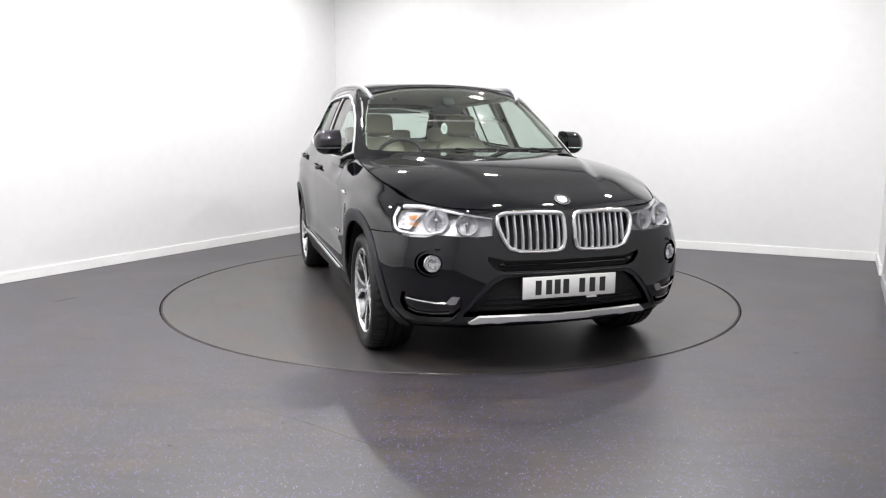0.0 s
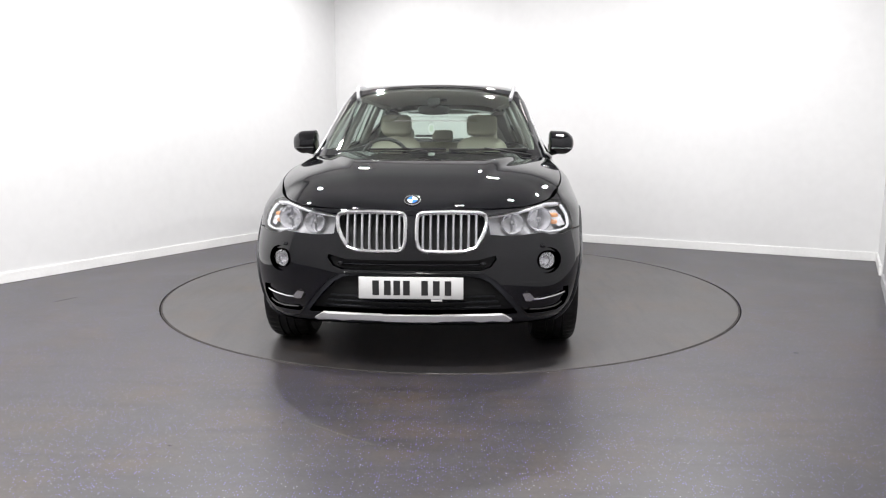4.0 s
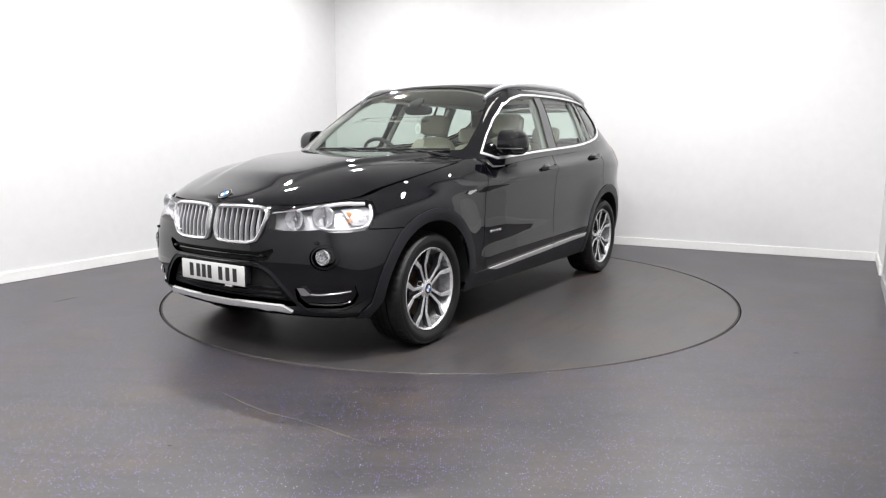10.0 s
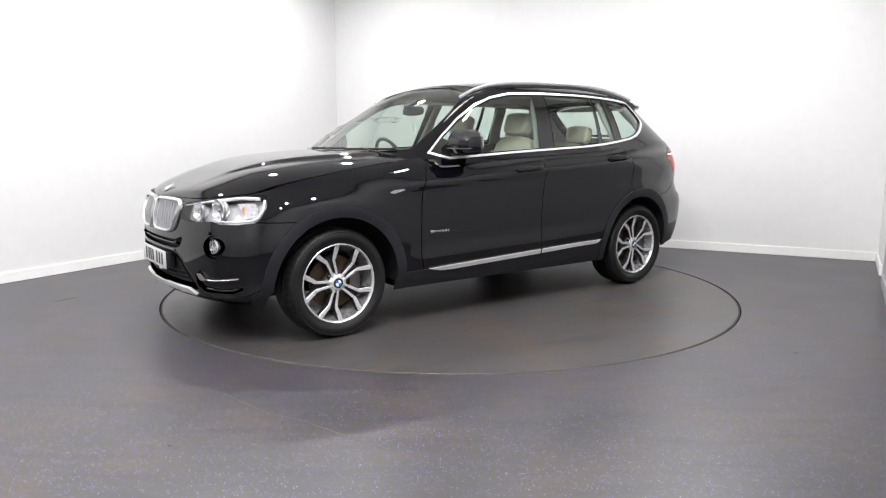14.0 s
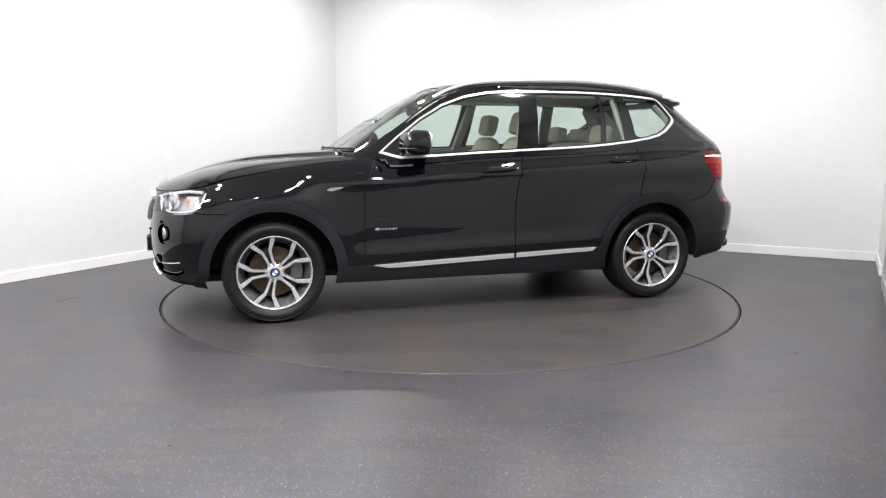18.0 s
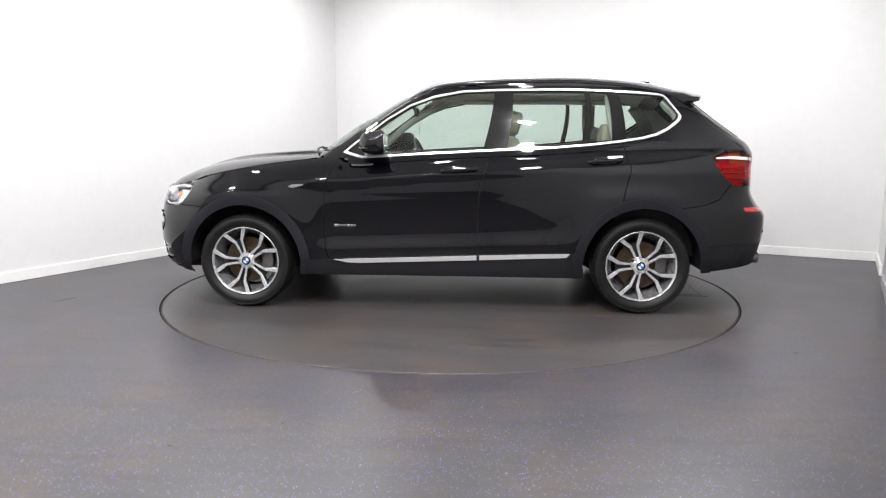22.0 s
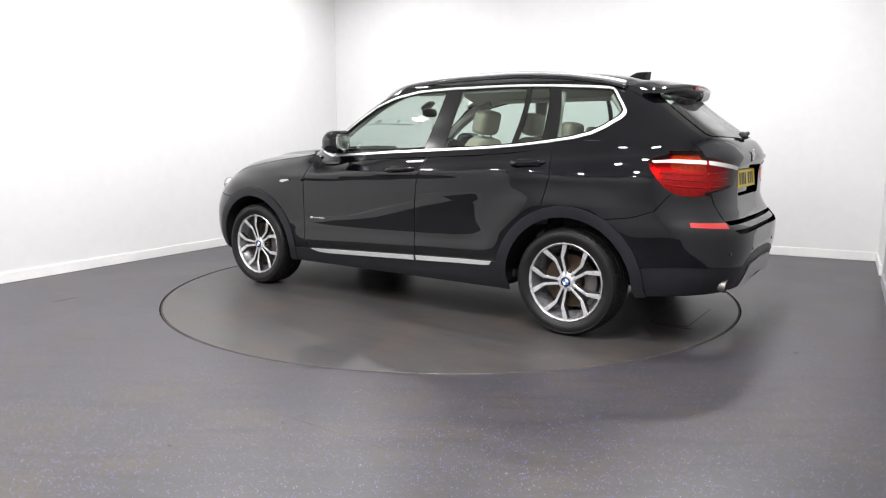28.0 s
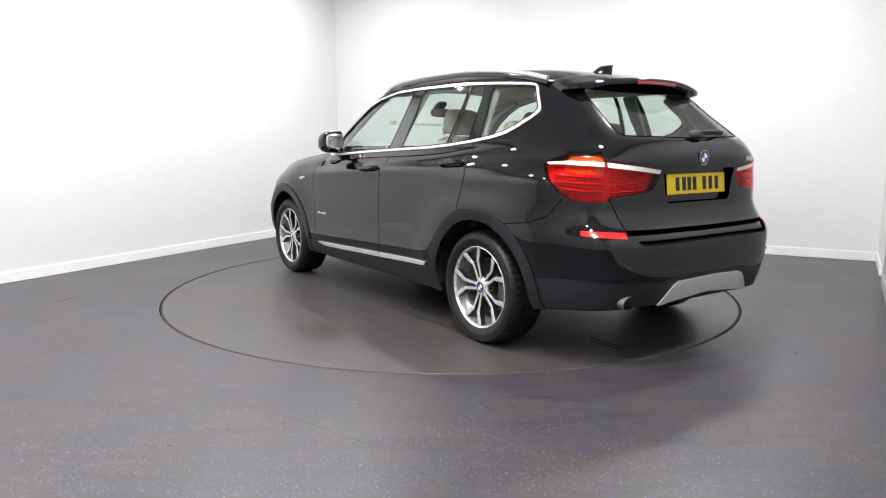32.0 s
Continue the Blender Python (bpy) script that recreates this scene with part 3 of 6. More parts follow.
class Skin:
    """One sheet of the body, cut along outlines into regions."""

    def __init__(self, place, bound, regions, step, lines=()):
        self.place = place
        verts, edges = [], []

        def add(poly, closed=True):
            q = divided(poly, step * 0.8, closed)
            k = len(verts)
            verts.extend(q)
            m = len(q)
            edges.extend((k + i, k + (i + 1) % m) for i in range(m if closed else m - 1))

        add(bound)
        seen = set()
        for name, polys in regions:
            for p in polys:
                if id(p) not in seen:
                    seen.add(id(p))
                    add(p)
        lo, hi = np.min(bound, 0), np.max(bound, 0)
        gx, gy = np.meshgrid(np.arange(lo[0] + step / 2, hi[0], step), np.arange(lo[1] + step / 2, hi[1], step))
        g = np.stack([gx.ravel(), gy.ravel()], 1)
        g = g[inside(bound, g)]
        verts.extend(map(tuple, g))
        v, e, f, *_ = delaunay_2d_cdt([Vector(p) for p in verts], edges, [], 0, 1e-5, False)
        self.uv = np.array([p[:] for p in v])
        self.tri = np.array(f, int)
        mid = self.uv[self.tri].mean(1)
        owner = np.full(len(mid), -1)
        owner[inside(bound, mid)] = len(regions)
        for i in range(len(regions) - 1, -1, -1):
            m = owner >= 0
            for p in regions[i][1]:
                m &= inside(p, mid)
            owner[m] = i
        self.names = [r[0] for r in regions] + ["rest"]
        if "fender" in self.names:
            owner[(owner == len(regions)) & (mid[:, 0] < GIRTH * 0.5)] = self.names.index("fender")
        self.owner = owner
        self.co = self.place(self.uv[:, 0], self.uv[:, 1])
        e = 2e-3
        du = self.place(self.uv[:, 0] + e, self.uv[:, 1]) - self.place(self.uv[:, 0] - e, self.uv[:, 1])
        dv = self.place(self.uv[:, 0], self.uv[:, 1] + e) - self.place(self.uv[:, 0], self.uv[:, 1] - e)
        n = np.cross(du, dv)
        self.no = n / np.maximum(np.linalg.norm(n, axis=1), 1e-12)[:, None]
        a, b, c = (self.co[self.tri[:, i]] for i in range(3))
        fn = np.cross(b - a, c - a)
        flip = (fn * self.no[self.tri].mean(1)).sum(1) < 0
        self.tri[flip] = self.tri[flip][:, ::-1]

    def piece(self, names, offset=0.0, walls=True, wall_from=0.0):
        """Vertices, faces and normals of the named regions, moved along the normal, with walls down to the skin."""
        ids = [i for i, n in enumerate(self.names) if n in names]
        t = self.tri[np.isin(self.owner, ids)]
        if not len(t):
            return np.zeros((0, 3)), [], np.zeros((0, 3))
        used, t2 = np.unique(t, return_inverse=True)
        t2 = t2.reshape(-1, 3)
        co = self.co[used] + self.no[used] * offset
        no = self.no[used]
        faces = [tuple(f) for f in t2]
        if walls and abs(offset - wall_from) > 1e-6:
            count = {}
            for f in t2:
                for a, b in ((f[0], f[1]), (f[1], f[2]), (f[2], f[0])):
                    count[(a, b)] = count.get((a, b), 0) + 1
            rim = [(a, b) for a, b in count if (b, a) not in count]
            base = self.co[used] + self.no[used] * wall_from
            vs, ns = [], []
            k = len(co)
            for a, b in rim:
                if abs(co[a][1]) < 2e-4 and abs(co[b][1]) < 2e-4:
                    continue
                w = np.cross(co[b] - co[a], no[a])
                w = w / max(np.linalg.norm(w), 1e-9)
                if offset < wall_from:
                    w = -w
                vs += [co[a], co[b], base[b], base[a]]
                ns += [w] * 4
                faces.append((k + 3, k + 2, k + 1, k) if offset > wall_from else (k, k + 1, k + 2, k + 3))
                k += 4
            if vs:
                co, no = np.concatenate([co, vs]), np.concatenate([no, ns])
        return co, faces, no


def panel(name, data, mat, parent, side=1, label="", both=False):
    """Makes a part out of a piece of skin: on the left (1), on the right (-1), or across both sides."""
    co, faces, no = data
    flip = np.array([1, -1, 1])
    if both:
        k = len(co)
        co = np.concatenate([co, co * flip])
        no = np.concatenate([no, no * flip])
        faces = list(faces) + [tuple(k + i for i in f[::-1]) for f in faces]
    elif side < 0:
        co, no = co * flip, no * flip
        faces = [f[::-1] for f in faces]
    me = bpy.data.meshes.new(name)
    me.from_pydata([tuple(c) for c in co], [], [tuple(int(i) for i in f) for f in faces])
    for p in me.polygons:
        p.use_smooth = True
    me.normals_split_custom_set_from_vertices([tuple(n) for n in no])
    me.materials.append(mat)
    ob = new(name, me)
    ob.parent = parent
    if label:
        tagged(ob, label)
    return ob


# Places on the skin, named by what is easy to know of them.
def S(x, z):
    if x <= 0.9:
        return (float(girth_of(x, plain_side_y(x, z))), z)
    y = float(nose_y(x, z))
    return (float(girth_of(plain_end_x(y, z), y)), z)


def F(y, z):
    return (float(girth_of(plain_end_x(y, z), y)), z)


def R(y, z):
    return (float(girth_of(end_x(y, z, False), y)), z)


def SU(x, z):
    """On the cabin's side."""
    q = z
    for _ in range(6):
        q = z - float(roof_droop(x) * smooth_step(1.15, 1.55, q))
    return (float(girth_of(x, side_y(x, q, True))), q)


def FU(y, z):
    q = z
    for _ in range(6):
        q = z - float(roof_droop(end_x(y, q, True, True)) * smooth_step(1.15, 1.55, q))
    return (float(girth_of(end_x(y, q, True, True), y)), q)


def RU(y, z):
    q = z
    for _ in range(6):
        q = z - float(roof_droop(end_x(y, q, False)) * smooth_step(1.15, 1.55, q))
    return (float(girth_of(end_x(y, q, False), y)), q)


BOTTOM = curve([(-2.4, 0.36), (-2.2, 0.325), (-2.0, 0.305), (-1.8, 0.285), (-0.95, 0.245), (0.95, 0.25), (1.72, 0.19), (1.872, 0.19), (1.90, 0.247), (1.96, 0.250), (2.1, 0.262), (2.3, 0.275)])
AXLE = 1.405
HUB_Z = 0.336


def arch(cx, r, steps=40, foot=0.12):
    pts = [(cx + r * math.cos(a), HUB_Z + r * math.sin(a)) for a in np.linspace(0, math.pi, steps)]
    pts = [(cx + r * 1.0, foot)] + pts + [(cx - r * 1.0, foot)]
    return [S(x, z) for x, z in pts]


def low_bound():
    ss = np.linspace(0, GIRTH, 130)
    top, low = [], []
    for s in ss:
        x = float(body_point(s, 0.85, relief=False)[0])
        top.append((s, float(SHOULDER(x) if x > 0.72 else BELT(x))))
        low.append((s, float(BOTTOM(float(body_point(s, 0.3, relief=False)[0])))))
    return low + top[::-1]


car = thing("car", "black five-door estate car with a raised body, parked on the turntable", "car")

KIDNEY = [F(y, z) for y, z in ((0.379, 0.80), (0.373, 0.833), (0.335, 0.848), (0.19, 0.852), (0.052, 0.848), (0.026, 0.836), (0.020, 0.80), (0.020, 0.71), (0.030, 0.668), (0.058, 0.652), (0.16, 0.648), (0.265, 0.650), (0.322, 0.668), (0.354, 0.715), (0.371, 0.76))]
HEADLAMP = [F(0.378, 0.828), F(0.48, 0.843), F(0.60, 0.862), F(0.70, 0.880), S(1.92, 0.890), S(1.83, 0.888), S(1.800, 0.876), S(1.825, 0.82), S(1.875, 0.752), S(1.905, 0.732), F(0.77, 0.723), F(0.70, 0.725), F(0.66, 0.740), F(0.56, 0.733), F(0.47, 0.730), F(0.39, 0.738)]
FOG = [F(0.69 + 0.050 * math.cos(a), 0.598 + 0.050 * math.sin(a)) for a in np.linspace(0, 2 * math.pi, 28)[:-1]]
FOGRING = [F(0.69 + 0.064 * math.cos(a), 0.596 + 0.066 * math.sin(a)) for a in np.linspace(0, 2 * math.pi, 28)[:-1]]
VENT = [F(0.585, 0.325), F(0.55, 0.365), F(0.545, 0.43), F(0.60, 0.455), F(0.70, 0.455), S(1.985, 0.445), S(1.965, 0.39), S(1.975, 0.345), F(0.74, 0.322)]
INTAKE = [(0.0, 0.535), F(0.27, 0.533), F(0.34, 0.525), F(0.39, 0.50), F(0.455, 0.435), F(0.535, 0.335), F(0.53, 0.328), (0.0, 0.335)]
SURROUND = [(0.0, 0.552), F(0.29, 0.550), F(0.37, 0.540), F(0.425, 0.505), F(0.50, 0.425), F(0.575, 0.322), F(0.60, 0.30), S(1.93, 0.285), S(1.85, 0.30), S(1.80, 0.32), S(1.70, 0.30), S(1.70, 0.10), (0.0, 0.10)]
SKID = [(0.0, 0.334), F(0.46, 0.331), F(0.505, 0.300), F(0.49, 0.292), F(0.40, 0.300), F(0.35, 0.296), F(0.30, 0.303), F(0.16, 0.303), F(0.13, 0.299), (0.0, 0.299)]
SLOT = [(0.0, 0.612), F(0.33, 0.612), F(0.42, 0.635), F(0.425, 0.615), F(0.395, 0.575), F(0.35, 0.560), (0.0, 0.560)]
TAILOUT = [S(-1.866, 1.085), S(-1.90, 1.105), S(-1.97, 1.128), R(0.74, 1.142), R(0.648, 1.140), R(0.630, 0.888), R(0.73, 0.885), S(-2.03, 0.895), S(-1.975, 0.93), S(-1.925, 0.985), S(-1.885, 1.04)]
TAILIN = [R(0.655, 1.110), R(0.50, 1.074), R(0.330, 1.050), R(0.352, 0.990), R(0.39, 0.945), R(0.47, 0.925), R(0.640, 0.9045)]
TAILAMBER_B = [S(-1.985, 1.0935), R(0.74, 1.0945), R(0.652, 1.0885), R(0.652, 1.136), R(0.74, 1.138), S(-1.985, 1.126)]
GAPSLOT_A = [R(0.0, 0.742), R(0.605, 0.745), R(0.602, 0.731), R(0.0, 0.727)]
GAPSLOT_B = [R(0.0, 0.694), R(0.56, 0.694), R(0.545, 0.672), R(0.0, 0.674)]
REFLECTOR = [R(0.615, 0.735), S(-2.105, 0.741), S(-2.115, 0.715), R(0.622, 0.704)]
GAPREAR = [R(0.0, 0.742), R(0.605, 0.745), R(0.585, 0.69), R(0.54, 0.668), R(0.0, 0.672)]
PLATEWELL = [R(0.0, 1.052), R(0.30, 1.050), R(0.315, 1.04), R(0.285, 0.885), R(0.265, 0.868), R(0.0, 0.868)]
SKIDREAR = [R(0.0, 0.468), R(0.27, 0.462), R(0.31, 0.445), R(0.405, 0.335), R(0.30, 0.352), R(0.0, 0.375)]
REARPLASTIC = [S(-1.70, 0.465), S(-1.83, 0.472), S(-2.05, 0.487), R(0.70, 0.485), R(0.50, 0.475), R(0.38, 0.468), R(0.32, 0.49), R(0.0, 0.495), R(0.0, 0.10), S(-1.70, 0.10)]
SILL = [S(1.02, 0.354), S(0.94, 0.354), S(0.2, 0.382), S(-0.5, 0.410), S(-0.90, 0.426), S(-1.02, 0.428), S(-1.02, 0.10), S(1.02, 0.10)]
STRIPFRONT = [S(0.750, 0.364), S(0.60, 0.371), S(-0.262, 0.404), S(-0.262, 0.372), S(0.56, 0.342), S(0.66, 0.344)]
STRIPREAR = [S(-0.282, 0.405), S(-0.905, 0.426), S(-0.885, 0.402), S(-0.84, 0.396), S(-0.282, 0.373)]
SEAMS = [
    strip_poly(divided([S(0.715, 1.12), S(0.735, 1.04), S(0.77, 0.97), S(0.805, 0.89), S(0.812, 0.80), S(0.812, 0.44), S(0.79, 0.366)], 0.04, False), 0.0065),
    strip_poly(divided([S(-0.345, 1.14), S(-0.33, 1.06), S(-0.29, 0.92), S(-0.272, 0.78), S(-0.268, 0.60), S(-0.272, 0.40)], 0.04, False), 0.0065),
    strip_poly(divided([S(-1.245, 1.21), S(-1.275, 1.12), S(-1.295, 1.04), S(-1.29, 0.95), S(-1.262, 0.84), S(-1.255, 0.79)], 0.04, False), 0.0065),
    strip_poly(divided([S(1.92, 0.738), S(1.85, 0.734), S(1.66, 0.728)], 0.04, False), 0.006),
    strip_poly(divided([S(-1.66, 0.745), S(-1.80, 0.76), S(-1.92, 0.80), S(-2.0, 0.90)], 0.04, False), 0.005),
    strip_poly(divided([R(0.655, 1.22), R(0.648, 1.14)], 0.04, False), 0.006),
    strip_poly(divided([R(0.632, 0.888), R(0.612, 0.80), R(0.605, 0.745)], 0.04, False), 0.006),
]
ARCHES = [arch(AXLE, 0.410), arch(-AXLE, 0.408)]
FLARES = [arch(AXLE, 0.478), arch(-AXLE, 0.474)]
FENDER = [S(1.93, 0.736), S(0.80, 0.70), S(0.80, 0.10), S(0.79, 0.366), S(0.812, 0.44), S(0.812, 0.80), S(0.805, 0.89), S(0.77, 0.97), S(0.735, 1.04), S(0.70, 1.2), S(1.80, 1.2)]
DOORF = [S(0.715, 1.12), S(0.735, 1.04), S(0.77, 0.97), S(0.805, 0.89), S(0.812, 0.80), S(0.812, 0.44), S(0.79, 0.30), S(-0.272, 0.30), S(-0.268, 0.60), S(-0.272, 0.78), S(-0.29, 0.92), S(-0.33, 1.06), S(-0.345, 1.3), S(0.7, 1.3)]
DOORR = [S(-0.345, 1.3), S(-0.33, 1.06), S(-0.29, 0.92), S(-0.272, 0.78), S(-0.268, 0.60), S(-0.272, 0.30), S(-1.3, 0.30), S(-1.255, 0.79), S(-1.262, 0.84), S(-1.29, 0.95), S(-1.295, 1.04), S(-1.275, 1.12), S(-1.245, 1.3)]
TAILGATE = [R(0.0, 0.742), R(0.605, 0.742), R(0.612, 0.80), R(0.632, 0.888), R(0.648, 1.14), R(0.655, 1.3), (GIRTH + 0.1, 1.3), (GIRTH + 0.1, 0.742)]
NOSEPART = [(-0.1, 0.10), S(1.45, 0.10), S(1.66, 0.728), S(1.85, 0.734), S(1.92, 0.738), F(0.76, 0.733), F(0.39, 0.745), F(0.378, 0.9), (-0.1, 0.9)]
REARBUMPER = [S(-1.45, 0.10), S(-1.66, 0.745), S(-1.80, 0.76), S(-1.92, 0.80), S(-1.99, 0.885), R(0.632, 0.885), R(0.605, 0.745), R(0.0, 0.742), (GIRTH + 0.1, 0.742), (GIRTH + 0.1, 0.10)]

low_regions = [("hole", [ARCHES[0]]), ("hole", [ARCHES[1]]), ("flare_front", [FLARES[0]]), ("flare_rear", [FLARES[1]])]
low_regions += [("kidney", [KIDNEY]), ("headlamp", [HEADLAMP]), ("fog", [FOG]), ("fogring", [FOGRING]), ("vent", [VENT]), ("skid", [SKID]), ("intake", [INTAKE]), ("surround", [SURROUND]), ("slot", [SLOT])]
TAILWHITE_A = [S(-1.885, 1.086), S(-1.98, 1.093), R(0.74, 1.094), R(0.652, 1.088), R(0.652, 1.066), R(0.74, 1.074), S(-1.98, 1.077), S(-1.895, 1.076)]
TAILWHITE_B = [R(0.640, 1.087), R(0.50, 1.068), R(0.345, 1.047), R(0.350, 1.027), R(0.50, 1.045), R(0.640, 1.064)]
TAILAMBER = [S(-1.985, 1.076), R(0.74, 1.073), R(0.655, 1.065), R(0.655, 1.02), R(0.74, 1.03), S(-1.99, 1.045)]
low_regions += [("tail_white_a", [TAILWHITE_A]), ("tail_white_b", [TAILWHITE_B]), ("tail_amber", [TAILAMBER]), ("tail_amber_top", [TAILAMBER_B]), ("gap_slot_a", [GAPSLOT_A]), ("gap_slot_b", [GAPSLOT_B])]
low_regions += [("tail_outer", [TAILOUT]), ("tail_inner", [TAILIN]), ("reflector", [REFLECTOR]), ("gap_rear", [GAPREAR]), ("plate_well", [PLATEWELL]), ("skid_rear", [SKIDREAR]), ("plastic_rear", [REARPLASTIC])]
low_regions += [("strip_front", [STRIPFRONT]), ("strip_rear", [STRIPREAR]), ("sill", [SILL])]
low_regions += [("seam_%d" % i, [p]) for i, p in enumerate(SEAMS)]
low_regions += [("door_front", [DOORF]), ("door_rear", [DOORR]), ("bumper_front", [NOSEPART]), ("bumper_rear", [REARBUMPER]), ("tailgate", [TAILGATE]), ("fender", [FENDER])]
skin = Skin(lambda s, z: body_point(s, z), low_bound(), low_regions, 0.026)

# Panels of the lower body.
bumper = panel("front_bumper", skin.piece(["bumper_front"]), M_PAINT, car, both=True)
panel("slot_recess", skin.piece(["slot"], -0.03), M_MATTBLACK, bumper, both=True)
panel("lower_surround", skin.piece(["surround"], -0.006), M_PLASTIC, bumper, both=True, label="dark grey grained plastic lower bumper")
panel("lower_intake", skin.piece(["intake"], -0.045, wall_from=-0.006), M_MATTBLACK, bumper, both=True)
panel("skid_trim", skin.piece(["skid"], 0.012, wall_from=-0.006), M_SILVER, bumper, both=True, label="matt silver skid trim under the intake")
for sd in (1, -1):
    panel("front_wing", skin.piece(["fender"]), M_PAINT, car, sd)
    panel("wheel_arch_trim", skin.piece(["flare_front"], 0.010), M_PLASTIC, car, sd, "dark grey plastic wheel arch trim")
    panel("wheel_arch_trim", skin.piece(["flare_rear"], 0.010), M_PLASTIC, car, sd, "dark grey plastic wheel arch trim")
    panel("side_sill", skin.piece(["sill"], 0.006), M_PLASTIC, car, sd, "dark grey plastic side sill")
    for i in range(len(SEAMS)):
        panel("panel_gap", skin.piece(["seam_%d" % i], -0.012), M_MATTBLACK, car, sd)
    panel("fog_vent", skin.piece(["vent"], -0.018), M_PAINT, bumper, sd)
    panel("fog_bezel", skin.piece(["fogring"], -0.012), M_PAINT, bumper, sd)
    panel("fog_recess", skin.piece(["fog"], -0.05, wall_from=-0.012), M_GLOSSBLACK, bumper, sd)
    panel("rear_reflector", skin.piece(["reflector"], 0.003), M_RED, car, sd, "red rear reflector in the bumper")
DOORS = {}
for sd in (1, -1):
    DOORS["front", sd] = panel("front_door", skin.piece(["door_front"]), M_PAINT, car, sd)
    DOORS["rear", sd] = panel("rear_door", skin.piece(["door_rear"]), M_PAINT, car, sd)
    panel("sill_strip", skin.piece(["strip_front"], 0.013, wall_from=0.006), M_SILVER, DOORS["front", sd], sd, "satin aluminium sill strip")
    panel("sill_strip", skin.piece(["strip_rear"], 0.013, wall_from=0.006), M_SILVER, DOORS["rear", sd], sd, "satin aluminium sill strip")
rear_bumper = panel("rear_bumper", skin.piece(["bumper_rear"]), M_PAINT, car, both=True)
panel("bumper_step", skin.piece(["gap_rear"], -0.010), M_PAINT, rear_bumper, both=True)
for region in ("gap_slot_a", "gap_slot_b"):
    panel("bumper_slot", skin.piece([region], -0.045), M_MATTBLACK, rear_bumper, both=True)
panel("lower_valance", skin.piece(["plastic_rear"], -0.004), M_PLASTIC, rear_bumper, both=True, label="dark grey grained plastic lower rear bumper")
panel("rear_skid", skin.piece(["skid_rear"], 0.010, wall_from=-0.02), M_SILVER, rear_bumper, both=True, label="matt silver rear skid plate")
tailgate = panel("tailgate", skin.piece(["tailgate"]), M_PAINT, car, both=True)
panel("plate_well", skin.piece(["plate_well"], -0.034), M_PAINT, tailgate, both=True)
for sd in (1, -1):
    panel("quarter_panel", skin.piece(["rest"]), M_PAINT, car, sd)

# ---- bonnet ----
def hood_bm():
    bm = bmesh.new()
    rows = []
    for u in np.linspace(0, 1, 72):
        x = 2.1895 - (2.1895 - 0.86) * (1 - math.cos(u * math.pi / 2)) ** 1.25
        ye = max(float(side_y(x, SHOULDER(x))) - 0.074, 0.004)
        q = np.linspace(-1, 1, 81)
        ys = ye * np.sign(q) * np.abs(q) ** 0.9
        row = [bm.verts.new((x, y, z)) for y, z in zip(ys, hood_z(np.full(81, x), ys))]
        rows.append(row)
    for a, b in zip(rows, rows[1:]):
        for i in range(80):
            bm.faces.new((a[i], a[i + 1], b[i + 1], b[i]))
    bmesh.ops.recalc_face_normals(bm, faces=bm.faces[:])
    if bm.faces[200].normal.z < 0:
        bmesh.ops.reverse_faces(bm, faces=bm.faces[:])
    return bm


bonnet = part("bonnet", hood_bm(), M_PAINT, car, smooth=60)

# ---- cabin ----
DLO = [(0.69, 1.112), (0.55, 1.074), (0.30, 1.088), (0.0, 1.106), (-0.41, 1.126), (-0.81, 1.145), (-1.04, 1.163), (-1.24, 1.186), (-1.40, 1.210), (-1.50, 1.236), (-1.575, 1.272), (-1.650, 1.325), (-1.668, 1.344), (-1.676, 1.364), (-1.668, 1.384), (-1.615, 1.456), (-1.580, 1.502), (-1.558, 1.519), (-1.52, 1.528), (-1.40, 1.537), (-1.23, 1.547), (-0.83, 1.560), (-0.42, 1.558), (-0.14, 1.546), (0.06, 1.508), (0.22, 1.448), (0.38, 1.352), (0.54, 1.235)]
DLO_S = [SU(x, z) for x, z in DLO]
DLO_IN = inset_poly(DLO_S, 0.0140)
GLASSLINE = inset_poly(DLO_S, 0.0235)


def band(x0, x0t, x1, x1t):
    return [SU(x0, 1.05), SU(x1, 1.05), (SU(x1t, 1.555)[0], 1.6), (SU(x0t, 1.555)[0], 1.6)]


WIN_FRONT = [SU(0.85, 1.05), SU(-0.275, 1.05), (SU(-0.39, 1.55)[0], 1.6), (SU(0.2, 1.45)[0] - 0.3, 1.6)]
WIN_REAR = band(-0.445, -0.515, -0.955, -1.02)
WIN_SMALL = band(-1.005, -1.05, -1.185, -1.165)
WIN_QUARTER = [SU(-1.295, 1.05), SU(-1.85, 1.05), (SU(-1.8, 1.5)[0], 1.6), (SU(-1.24, 1.55)[0], 1.6)]
SCREEN_POLY = [(0.0, 1.125), FU(0.35, 1.125), FU(0.60, 1.130), FU(0.715, 1.140), FU(0.722, 1.17), FU(0.680, 1.32), FU(0.622, 1.45), FU(0.584, 1.515), FU(0.545, 1.535), FU(0.35, 1.552), (0.0, 1.560)]
REAR_POLY = [(GIRTH, 1.212), RU(0.35, 1.208), RU(0.52, 1.208), RU(0.575, 1.222), RU(0.572, 1.26), RU(0.535, 1.42), RU(0.515, 1.490), RU(0.48, 1.503), (GIRTH, 1.545)]


def up_bound():
    ss = np.linspace(0, GIRTH, 140)
    low = []
    for s in ss:
        x = float(body_point(s, 1.12, upper=True)[0])
        low.append((s, 1.075 if x > 0.62 else float(BELT(x)) - 0.028 * float(smooth_step(-1.55, -1.3, x))))
    return low + [(s, 1.58) for s in ss[::-1]]


